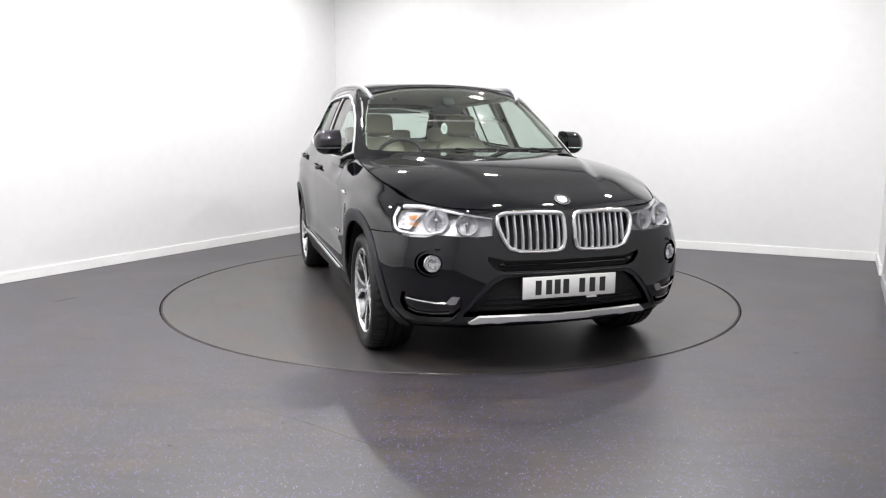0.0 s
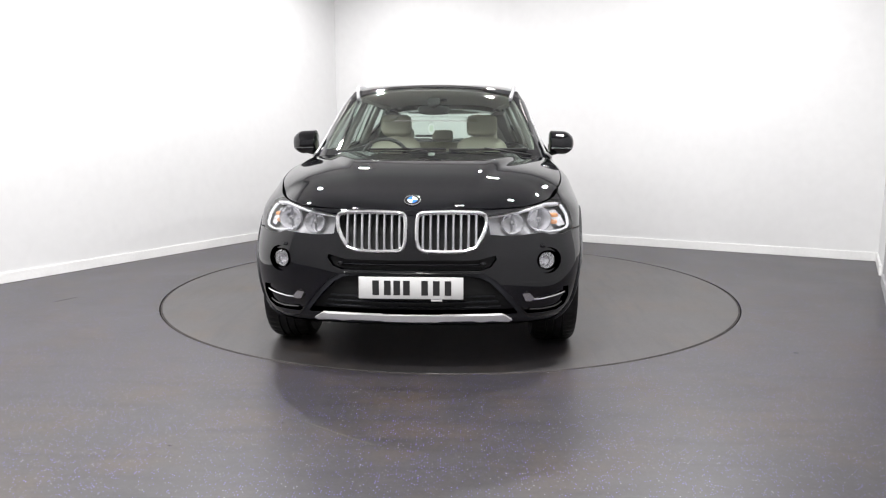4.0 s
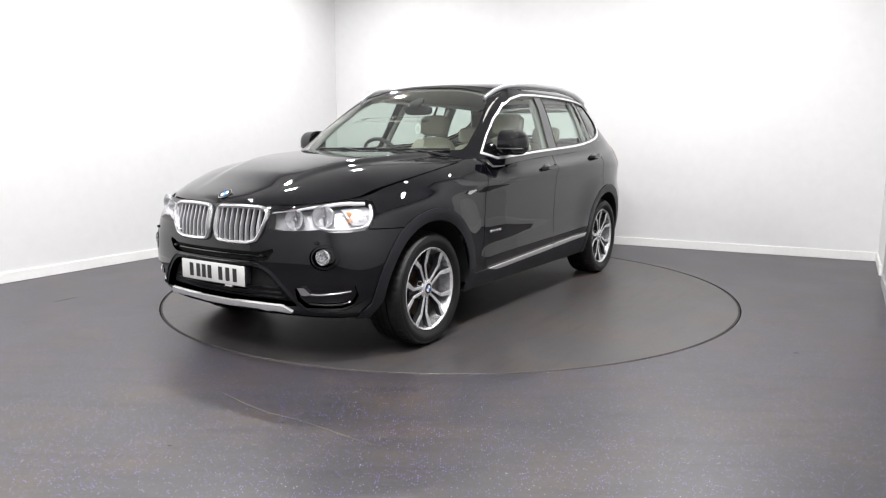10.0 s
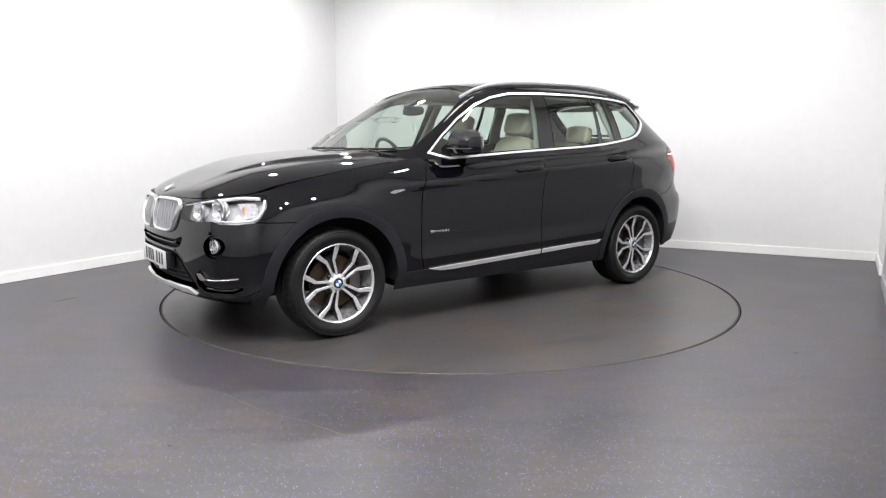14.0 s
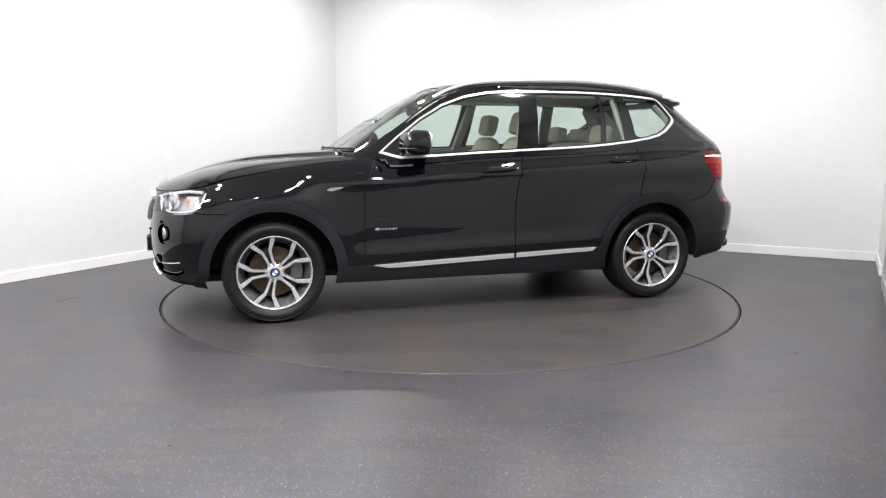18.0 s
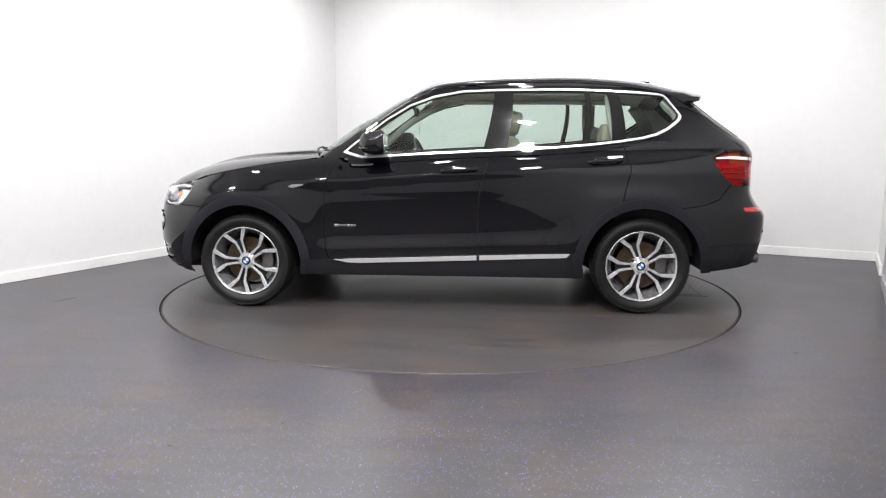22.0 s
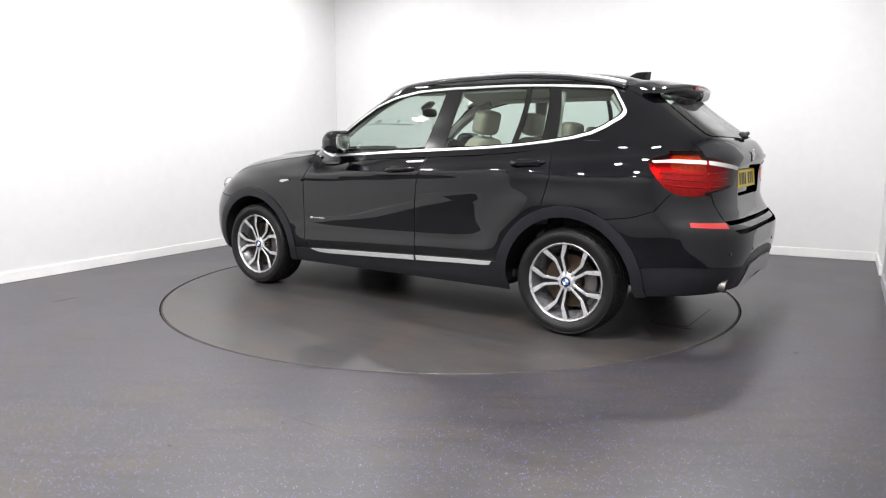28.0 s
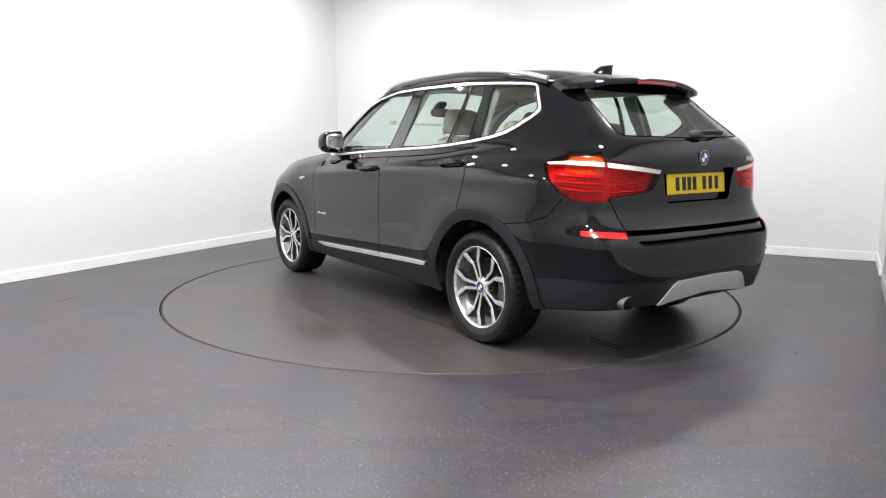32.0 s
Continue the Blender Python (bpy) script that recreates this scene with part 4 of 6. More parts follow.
up_regions = [("win_front", [GLASSLINE, WIN_FRONT]), ("win_rear", [GLASSLINE, WIN_REAR]), ("win_small", [GLASSLINE, WIN_SMALL]), ("win_quarter", [GLASSLINE, WIN_QUARTER])]
REAR_CLEAR = [(GIRTH, 1.228), RU(0.35, 1.226), RU(0.49, 1.228), RU(0.518, 1.24), RU(0.516, 1.262), RU(0.490, 1.36), RU(0.472, 1.465), RU(0.450, 1.486), (GIRTH, 1.530)]
up_regions += [("rear_clear", [REAR_CLEAR])]
up_regions += [("frame", [DLO_IN]), ("chrome", [DLO_S]), ("windscreen", [SCREEN_POLY]), ("rear_glass", [REAR_POLY])]
cabin = Skin(lambda s, z: body_point(s, z, upper=True), up_bound(), up_regions, 0.03)
shell = panel("cabin_shell", cabin.piece(["rest"]), M_PAINT, car, both=True)
panel("cabin_lining", cabin.piece(["rest"], -0.022, walls=False), M_HEADLINER, car, both=True, label="pale lining of roof edges and pillars")
screen = panel("windscreen", cabin.piece(["windscreen"], -0.004), M_WSGLASS, car, both=True, label="large raked windscreen of pale green glass")
tail_glass = panel("rear_window", cabin.piece(["rear_clear"], -0.0045), M_GLASS, tailgate, both=True, label="tinted rear window glass")
panel("glass_border", cabin.piece(["rear_glass"], -0.004), M_GLOSSBLACK, tailgate, both=True, label="gloss black border of the rear window")
for sd in (1, -1):
    panel("window_chrome", cabin.piece(["chrome"], 0.007), M_BRIGHT, car, sd, "bright chrome strip round the side windows")
    panel("window_frame", cabin.piece(["frame"], -0.003), M_GLOSSBLACK, car, sd, "gloss black window pillars")
    panel("window_glass", cabin.piece(["win_front"], -0.009, wall_from=-0.003), M_GLASS, DOORS["front", sd], sd, "pale tinted door window")
    panel("window_glass", cabin.piece(["win_rear"], -0.009, wall_from=-0.003), M_GLASS, DOORS["rear", sd], sd, "pale tinted door window")
    panel("window_glass", cabin.piece(["win_small"], -0.009, wall_from=-0.003), M_GLASS, DOORS["rear", sd], sd, "pale tinted fixed window")
    panel("quarter_window", cabin.piece(["win_quarter"], -0.009, wall_from=-0.003), M_GLASS, car, sd, "tinted rear quarter window")


def roof_bm(drop=0.0, shrink=1.0):
    bm = bmesh.new()
    ss = np.linspace(0, GIRTH, 90)
    edge = body_point(ss, np.full(90, 1.58), upper=True)
    ring0 = np.concatenate([edge, (edge * [1, -1, 1])[-2:0:-1]])
    rings = []
    for f in (1.0, 0.99, 0.975, 0.955, 0.93, 0.90, 0.86, 0.80, 0.72, 0.6, 0.45, 0.25, 0.06):
        x = -0.85 + (ring0[:, 0] + 0.85) * f * shrink
        y = ring0[:, 1] * f * shrink
        lift = header_crown(ring0[:, 0], ring0[:, 1])
        z = 1.58 + roof_droop(x) + lift + (0.076 - lift) * (1 - f**4.5) - drop
        rings.append([bm.verts.new((a, b, c)) for a, b, c in zip(x, y, z)])
    n = len(ring0)
    for a, b in zip(rings, rings[1:]):
        for i in range(n):
            bm.faces.new((a[i], a[(i + 1) % n], b[(i + 1) % n], b[i]))
    bm.faces.new(rings[-1])
    bmesh.ops.recalc_face_normals(bm, faces=bm.faces[:])
    return bm


roof = part("roof", roof_bm(), M_PAINT, car, smooth=60)
part("headlining", roof_bm(0.035, 0.985), M_HEADLINER, car, "pale grey roof lining", smooth=60)


# ---- the car: underside and linings ----
def loops_bm(loops, closed=True, cap=False):
    """Faces between equal loops of points."""
    bm = bmesh.new()
    rows = [[bm.verts.new(tuple(p)) for p in loop] for loop in loops]
    n = len(rows[0])
    for a, b in zip(rows, rows[1:]):
        for i in range(n if closed else n - 1):
            bm.faces.new((a[i], a[(i + 1) % n], b[(i + 1) % n], b[i]))
    if cap:
        bm.faces.new(rows[0][::-1])
        bm.faces.new(rows[-1])
    bmesh.ops.recalc_face_normals(bm, faces=bm.faces[:])
    return bm


def smooth_path(points, n):
    p = np.array(points, float)
    d = np.concatenate([[0], np.cumsum(np.linalg.norm(np.diff(p, axis=0), axis=1))])
    t = np.linspace(0, d[-1], n)
    return np.stack([curve(list(zip(d, p[:, k])))(t) for k in range(p.shape[1])], 1)


def sweep_bm(points, half_a, half_b, n=40, sides=12, up=(0, 0, 1), power=2.0, taper=None):
    """A bar swept along a path, with an oval (or squarer) section."""
    p = smooth_path(points, n) if n else np.array(points, float)
    t = np.gradient(p, axis=0)
    t /= np.linalg.norm(t, axis=1)[:, None]
    u = np.array(up, float)
    loops = []
    for i, (c, d) in enumerate(zip(p, t)):
        a = np.cross(u, d)
        a /= np.linalg.norm(a)
        b = np.cross(d, a)
        k = 1.0 if taper is None else taper(i / (len(p) - 1))
        loop = []
        for j in range(sides):
            w = 2 * math.pi * j / sides
            ca, sa = math.cos(w), math.sin(w)
            loop.append(c + k * (a * half_a * math.copysign(abs(ca) ** (2 / power), ca) + b * half_b * math.copysign(abs(sa) ** (2 / power), sa)))
        loops.append(loop)
    return loops_bm(loops, cap=True)


def pod_bm(m, sx, sy, sz, power=2.6, n=28, rings=16):
    """A rounded box: a superellipsoid."""
    loops = []

    def e(v):
        return math.copysign(abs(v) ** (2 / power), v)

    for i in range(1, rings):
        th = -math.pi / 2 + math.pi * i / rings
        loops.append([(sx * e(math.cos(th)) * e(math.cos(2 * math.pi * j / n)), sy * e(math.cos(th)) * e(math.sin(2 * math.pi * j / n)), sz * e(math.sin(th))) for j in range(n)])
    bm = loops_bm(loops, cap=True)
    bm.transform(m)
    return bm


def mirrored(bm):
    bm.transform(Matrix.Diagonal((1, -1, 1, 1)))
    bmesh.ops.reverse_faces(bm, faces=bm.faces[:])
    return bm


def both_sides(name, make, mat, parent, label="", smooth=35):
    """A part on the left and its mirror image on the right; parent may differ from side to side."""
    parents = parent if isinstance(parent, tuple) else (parent, parent)
    a = part(name, make(), mat, parents[0], label, smooth)
    b = part(name, mirrored(make()), mat, parents[1], label, smooth)
    return a, b


def inner_shell_bm():
    loops = []
    ss = np.linspace(0.25, GIRTH, 120)
    for f in np.linspace(0, 1, 14):
        row = []
        for s in ss:
            x = float(body_point(s, 0.85, relief=False)[0])
            top = float(SHOULDER(x) if x > 0.72 else BELT(x)) - 0.03
            base = 0.27 + 0.10 * float(smooth_step(-1.5, -1.7, x))
            z = base + (top - base) * f
            p = body_point(s, z, relief=False)
            depth = 0.055 + 0.10 * float(smooth_step(1.5, 1.9, p[0])) + 0.02 * float(smooth_step(-1.9, -2.1, p[0]))
            row.append((p[0] * (1 - depth / 2.3), p[1] - depth * float(smooth_step(0.0, 0.4, p[1])), p[2]))
        loops.append(row)
    full = [[(x, y, z) for x, y, z in r] + [(x, -y, z) for x, y, z in r[::-1]] for r in loops]
    bm = loops_bm(full, closed=True)
    cut = [f for f in bm.faces for c in [f.calc_center_median()] if min(abs(c.x - AXLE), abs(c.x + AXLE)) < 0.46 and c.z < 0.80 and abs(c.y) > 0.5]
    bmesh.ops.delete(bm, geom=cut, context="FACES")
    return bm


part("inner_shell", inner_shell_bm(), M_CABIN, car, smooth=60)
part("underbody", join_bm(box_bm(-0.95, -0.56, 0.235, 2.0, 0.56, 0.30, 0.02), box_bm(-2.10, -0.56, 0.36, -0.94, 0.56, 0.42, 0.02), box_bm(-0.93, -0.84, 0.235, 0.93, 0.84, 0.28, 0.015), box_bm(-0.9, -0.20, 0.20, 1.2, 0.16, 0.26, 0.03)), M_MATTBLACK, car)


def well_bm(cx):
    loops = []
    for y, k in ((0.52, 0.0), (0.52, 1.0), (0.895, 1.0)):
        loops.append([(px, min(y, float(side_y(px, pz)) + 0.012), pz) for px, pz in [(cx + (0.425 * k + 0.001) * math.cos(a), HUB_Z + (0.425 * k + 0.001) * math.sin(a)) for a in np.linspace(-0.10 if cx < 0 else -0.05, math.pi + 0.08, 40)]])
    bm = loops_bm(loops, closed=False)
    return bm


for cx in (AXLE, -AXLE):
    both_sides("wheel_well", lambda: well_bm(cx), M_MATTBLACK, car)

# ---- wheels ----
TYRE_R = 0.3375


def tyre_bm():
    prof = [(0.235, -0.030), (0.2440, -0.007), (0.256, 0.004), (0.272, 0.0085), (0.276, 0.0115), (0.297, 0.0145), (0.312, 0.0085), (0.316, 0.010), (0.325, 0.000), (0.3320, -0.012), (0.3355, -0.028), (TYRE_R, -0.046)]
    for g in (-0.066, -0.110, -0.154):
        prof += [(TYRE_R, g), (TYRE_R - 0.007, g - 0.002), (TYRE_R - 0.007, g - 0.010), (TYRE_R, g - 0.012)]
    prof += [(TYRE_R, -0.185), (0.3355, -0.203), (0.329, -0.220), (0.314, -0.232), (0.300, -0.238), (0.262, -0.232), (0.232, -0.205)]
    n = 144
    loops = []
    for k, (r, z) in enumerate(prof):
        loop = []
        for i in range(n):
            rr = r
            shoulder = (-0.047 < z < -0.008 or -0.215 < z < -0.184) and r > 0.324
            if shoulder and i % 3 == 0:
                rr -= 0.006
            a = 2 * math.pi * (i + (0.4 if z < -0.1 else 0)) / n
            loop.append((rr * math.cos(a), rr * math.sin(a), z))
        loops.append(loop)
    return loops_bm(loops)


def rim_barrel_bm():
    loops = []
    for r, z in ((0.2525, -0.012), (0.2545, -0.003), (0.2515, 0.0005), (0.2465, -0.003), (0.2425, -0.014), (0.236, -0.034), (0.222, -0.060), (0.204, -0.085), (0.200, -0.20)):
        loops.append([(r * math.cos(2 * math.pi * i / 72), r * math.sin(2 * math.pi * i / 72), z) for i in range(72)])
    return loops_bm(loops)


def spoke_bm(top):
    """One forked spoke along +x: two legs that part halfway. top: the bright face, or the grey body below it."""
    bms = []
    for sg in (1, -1):
        line = [(0.036, 0.0135), (0.090, 0.0185), (0.148, 0.0250), (0.157, 0.0275), (0.166, 0.0330), (0.200, 0.0560), (0.222, 0.0700), (0.2440, 0.0810)]
        half = [0.0075, 0.0085, 0.0095, 0.0105, 0.0120, 0.0140, 0.0155, 0.0175]
        high = [-0.024, -0.022, -0.019, -0.017, -0.014, -0.011, -0.008, -0.003]
        p = np.array(line)
        t = np.gradient(p, axis=0)
        t /= np.linalg.norm(t, axis=1)[:, None]
        nrm = np.stack([-t[:, 1], t[:, 0]], 1)
        loops = []
        for i in range(len(line)):
            a, b = p[i] + nrm[i] * half[i], p[i] - nrm[i] * half[i]
            h = high[i]
            if top:
                q = 0.0018
                a2, b2 = p[i] + nrm[i] * (half[i] - q), p[i] - nrm[i] * (half[i] - q)
                loops.append([(*a, h - 0.004), (*a, h - 0.0015), (*a2, h), (*b2, h), (*b, h - 0.0015), (*b, h - 0.004)])
            else:
                a2, b2 = p[i] + nrm[i] * (half[i] + 0.003), p[i] - nrm[i] * (half[i] + 0.003)
                loops.append([(*a, h - 0.0042), (*b, h - 0.0042), (*b2, h - 0.034), (*a2, h - 0.034)])
        bm = loops_bm(loops, cap=True)
        if sg < 0:
            mirrored(bm)
        bms.append(bm)
    if not top:
        bms.append(prism_bm([(0.04, -0.010), (0.140, -0.020), (0.166, -0.036), (0.172, 0.0), (0.166, 0.036), (0.140, 0.020), (0.04, 0.010)], -0.056, -0.040))
    return join_bm(*bms)


def roundel(parent, m, r, name="badge"):
    """A round enamel badge with a dark ring and blue and white quarters."""
    base = part(name, lathe_bm([(0.0, 0.0), (r, 0.0), (r, 0.0022), (r * 0.95, 0.0032), (r * 0.92, 0.0026), (0.0, 0.0026)], 40, m), M_CHROME, parent, "small round enamel badge")
    ring = part("ring", lathe_bm([(r * 0.62, 0.0027), (r * 0.92, 0.0027), (r * 0.90, 0.0036), (r * 0.64, 0.0036)], 40, m, close=True), M_GLOSSBLACK, base)
    for k in range(4):
        pts = [(0, 0)] + [(r * 0.6 * math.cos(a), r * 0.6 * math.sin(a)) for a in np.linspace(k * math.pi / 2, (k + 1) * math.pi / 2, 9)]
        part("quarter", prism_bm(pts, 0.0027, 0.0036, m), M_BLUE if k % 2 == 1 else M_WHITE, base)
    return base


def wheel_matrix(x, side):
    """Local x points aft, y up and z outward on the left."""
    if side > 0:
        r = Matrix(((-1, 0, 0), (0, 0, 1), (0, 1, 0))).to_4x4()
    else:
        r = Matrix(((1, 0, 0), (0, 0, -1), (0, 1, 0))).to_4x4()
    return Matrix.Translation((x, side * 0.892, HUB_Z)) @ r


def make_wheel():
    slim = Matrix.Diagonal((0.963, 0.963, 1, 1))
    barrel, lip = rim_barrel_bm(), lathe_bm([(0.2416, -0.014), (0.2465, -0.0025), (0.2515, 0.0012), (0.2552, -0.002), (0.2540, -0.010), (0.2490, -0.010)], 72, close=True)
    barrel.transform(slim)
    lip.transform(slim)
    w = part("wheel", barrel, M_BARREL, car, "alloy wheel with five forked spokes", smooth=40)
    part("tyre", tyre_bm(), M_RUBBER, w, "black tyre, dusty sidewall", smooth=30)
    part("rim", lip, M_ALLOY, w)
    for k in range(5):
        turn = slim @ Matrix.Rotation(radians(110 + 72 * k), 4, "Z")
        a, b = spoke_bm(True), spoke_bm(False)
        a.transform(turn)
        b.transform(turn)
        part("spoke", a, M_ALLOY, w, smooth=30)
        part("spoke_body", b, M_SPOKEBODY, w, smooth=30)
        bolt = Matrix.Rotation(radians(110 + 36 + 72 * k), 4, "Z") @ Matrix.Translation((0.061, 0, -0.050))
        part("wheel_bolt", lathe_bm([(0.0, 0.0), (0.0125, 0.0), (0.0125, 0.016), (0.010, 0.018), (0.0, 0.018)], 12, bolt), M_MATTBLACK, w, "dark wheel bolt in its pocket")
    part("hub_face", lathe_bm([(0.0, -0.055), (0.070, -0.055), (0.064, -0.036), (0.048, -0.026), (0.042, -0.0205), (0.034, -0.0197), (0.0, -0.0197)], 40), M_ALLOY, w)
    part("brake_disc", lathe_bm([(0.0, -0.105), (0.165, -0.105), (0.165, -0.085), (0.085, -0.085), (0.085, -0.058), (0.0, -0.058)], 56), M_DISC, w)
    part("brake_caliper", prism_bm([(0.105 * math.cos(a), 0.105 * math.sin(a)) for a in np.linspace(-0.5, 0.5, 8)] + [(0.185 * math.cos(a), 0.185 * math.sin(a)) for a in np.linspace(0.45, -0.45, 8)], -0.12, -0.066, bevel=0.006), M_ROTORHUB, w)
    roundel(w, Matrix.Translation((0, 0, -0.0195)), 0.033, "hub_cap")
    return w


def copy_part(ob, m):
    """A copy of a part with its sub-parts, on the same thing."""
    made = {}
    for o in (ob, *ob.children_recursive):
        made[o] = o.copy()
        scene.collection.objects.link(made[o])
        made[o].parent = made.get(o.parent, o.parent)
    made[ob].matrix_basis = m
    return made[ob]


first = make_wheel()
first.matrix_basis = wheel_matrix(AXLE, 1)
for x, sd in ((AXLE, -1), (-AXLE, 1), (-AXLE, -1)):
    copy_part(first, wheel_matrix(x, sd))

# ---- nose ----
def on_skin(uv, offset=0.0, upper=False):
    u, v = np.array([p[0] for p in uv]), np.array([p[1] for p in uv])
    e = 2e-3
    p = body_point(u, v, upper=upper)
    n = np.cross(body_point(u + e, v, upper=upper) - body_point(u - e, v, upper=upper), body_point(u, v + e, upper=upper) - body_point(u, v - e, upper=upper))
    n /= np.linalg.norm(n, axis=1)[:, None]
    return p + n * offset


def rounded(poly, rounds=2):
    p = np.array(divided(poly, 0.045), float)
    for _ in range(rounds):
        p = np.stack([0.75 * p + 0.25 * np.roll(p, -1, 0), 0.25 * p + 0.75 * np.roll(p, -1, 0)], 1).reshape(-1, 2)
    return [tuple(q) for q in p]


def kidney_frame_bm():
    out = rounded(KIDNEY, 2)
    return loops_bm([on_skin(inset_poly(out, d), o) for d, o in ((-0.004, -0.01), (-0.004, 0.008), (0.000, 0.017), (0.006, 0.021), (0.014, 0.018), (0.018, 0.010), (0.0185, -0.05))])


def slat_bm(y):
    ks = np.array([[float(body_point(u, v)[1]), v] for u, v in rounded(KIDNEY, 2)])
    zs = []
    for (y0, z0), (y1, z1) in zip(ks, np.roll(ks, -1, 0)):
        if (y0 - y) * (y1 - y) <= 0 and y0 != y1:
            zs.append(z0 + (z1 - z0) * (y - y0) / (y1 - y0))
    lo, hi = min(zs) + 0.010, max(zs) - 0.010
    loops = []
    for z in np.linspace(lo, hi, 9):
        x = float(end_x(y, z))
        loops.append([(x + 0.005, y - 0.0042, z), (x + 0.008, y - 0.001, z), (x + 0.006, y + 0.0042, z), (x - 0.004, y + 0.0066, z), (x - 0.016, y + 0.0045, z), (x - 0.016, y - 0.0045, z), (x - 0.006, y - 0.0066, z)])
    return loops_bm(loops, cap=True)


for sd in (1, -1):
    grille = panel("kidney_grille", skin.piece(["kidney"], -0.062, walls=True), M_MATTBLACK, car, sd, "chrome-framed double kidney grille with vertical slats")
    bm = kidney_frame_bm()
    part("frame", bm if sd > 0 else mirrored(bm), M_CHROME, grille, "satin chrome frame", smooth=50)
    for i in range(8):
        bm = slat_bm(0.058 + 0.0375 * i)
        part("slat", bm if sd > 0 else mirrored(bm), M_RAIL, grille, smooth=30)

    # headlamp
    lamp = panel("headlamp", skin.piece(["headlamp"], -0.062, wall_from=-0.002), M_LAMPFLOOR, car, sd, "clear-glass headlamp with twin round reflectors")
    panel("lens", skin.piece(["headlamp"], 0.001, walls=False), M_LENS, lamp, sd, "clear lens")

    def lamp_piece(name, bm, mat, label=""):
        part(name, bm if sd > 0 else mirrored(bm), mat, lamp, label, smooth=45)

    for y, z, r in ((0.500, 0.785, 0.052), (0.640, 0.800, 0.059)):
        x = float(end_x(y, z)) - 0.048
        m = look((x, y, z), (x - 1, y - 0.22, z + 0.02))
        lamp_piece("reflector_bowl", lathe_bm([(0.0, -0.040), (r * 0.60, -0.038), (r * 0.90, -0.020), (r * 1.04, 0.006), (r * 1.04, 0.016), (r, 0.020), (r * 0.96, 0.014), (r * 0.80, -0.014), (r * 0.55, -0.028), (r * 0.25, -0.035), (0.0, -0.036)], 40, m), M_BOWL, "polished round reflector")
        lamp_piece("bulb_shield", join_bm(pod_bm(m @ Matrix.Translation((0, 0, 0.004)), 0.013, 0.013, 0.015, 2.0, 14, 8), pod_bm(m @ Matrix.Translation((0, 0, 0.000)), 0.006, r * 0.92, 0.006, 3.0, 12, 8)), M_LAMPGREY)
        lamp_piece("bowl_ring", lathe_bm([(r * 1.03, 0.016), (r * 1.10, 0.018), (r * 1.12, 0.008), (r * 1.04, 0.004)], 40, m, close=True), M_LAMPGREY)
    brow = [F(0.385, 0.822), F(0.50, 0.838), F(0.62, 0.857), F(0.72, 0.872), S(1.92, 0.878), S(1.84, 0.873)]
    q = on_skin(divided(brow, 0.03, False), -0.017)
    lamp_piece("light_brow", sweep_bm(q, 0.008, 0.0070, n=30, sides=12, power=3.0, taper=lambda f: 0.55 + 1.0 * math.sin(math.pi * min(1, f * 0.62)) ** 1.5), M_STRIP, "frosted white strip along the top of the lamp")
    edge = [S(1.822, 0.866), S(1.845, 0.812), S(1.885, 0.763), S(1.920, 0.748), F(0.755, 0.741), F(0.70, 0.743), F(0.655, 0.754)]
    q = on_skin(divided(edge, 0.03, False), -0.018)
    lamp_piece("light_guide", sweep_bm(q, 0.008, 0.0075, n=30, sides=12, power=3.0, up=(0.6, 0.6, 0.5), taper=lambda f: 1.05 - 0.5 * f), M_STRIP, "frosted white strip round the outer end of the lamp")
    # Amber pods stand for the indicator's amber reflection in the chrome reflector.
    q = on_skin([F(0.752, 0.806)], -0.026)[0]
    for dy, dz, hy, hz in ((0.008, 0.020, 0.026, 0.011), (0.006, -0.016, 0.024, 0.012)):
        lamp_piece("indicator", pod_bm(Matrix.Translation((q[0] - 0.030 + dz * 0.1, q[1] + dy, q[2] + dz)) @ Matrix.Rotation(radians(-14), 4, "Z"), 0.006, hy, hz, 4.0, 20, 10), M_AMBER, "amber indicator, shaped as its reflection in the chrome")
    lamp_piece("side_reflector", loops_bm([on_skin([S(1.955, z), S(1.93, z), S(1.90, z), S(1.875, z)], -0.034) for z in np.linspace(0.768, 0.858, 7)], closed=False), M_BOWL)
    for u, z, w, h in ((1.885, 0.846, 0.016, 0.012), (1.880, 0.820, 0.014, 0.011), (1.905, 0.796, 0.014, 0.010), (1.900, 0.835, 0.010, 0.010)):
        q = on_skin([S(u, z)], -0.040)[0]
        lamp_piece("reflector_facet", pod_bm(Matrix.Translation(tuple(q)) @ Matrix.Rotation(radians(50), 4, "Z"), 0.010, w, h, 3.0, 14, 8), M_BOWL)

    # fog lamp and its blade
    fogpos = on_skin([F(0.69, 0.598)], -0.030)[0]
    m = look(tuple(fogpos), (fogpos[0] - 1, fogpos[1] - 0.12, fogpos[2]))
    fog = part("fog_lamp", lathe_bm([(0.0, -0.020), (0.030, -0.014), (0.044, 0.004), (0.044, 0.018), (0.041, 0.022), (0.039, 0.014), (0.030, -0.006), (0.012, -0.013), (0.0, -0.013)], 36, m) if sd > 0 else mirrored(lathe_bm([(0.0, -0.020), (0.030, -0.014), (0.044, 0.004), (0.044, 0.018), (0.041, 0.022), (0.039, 0.014), (0.030, -0.006), (0.012, -0.013), (0.0, -0.013)], 36, m)), M_FOGBOWL, car, "round fog lamp in a gloss black bezel", smooth=45)
    lens = pod_bm(m @ Matrix.Translation((0, 0, 0.020)), 0.040, 0.040, 0.009, 2.0, 30, 12)
    part("lens", lens if sd > 0 else mirrored(lens), M_LENS, fog, smooth=60)
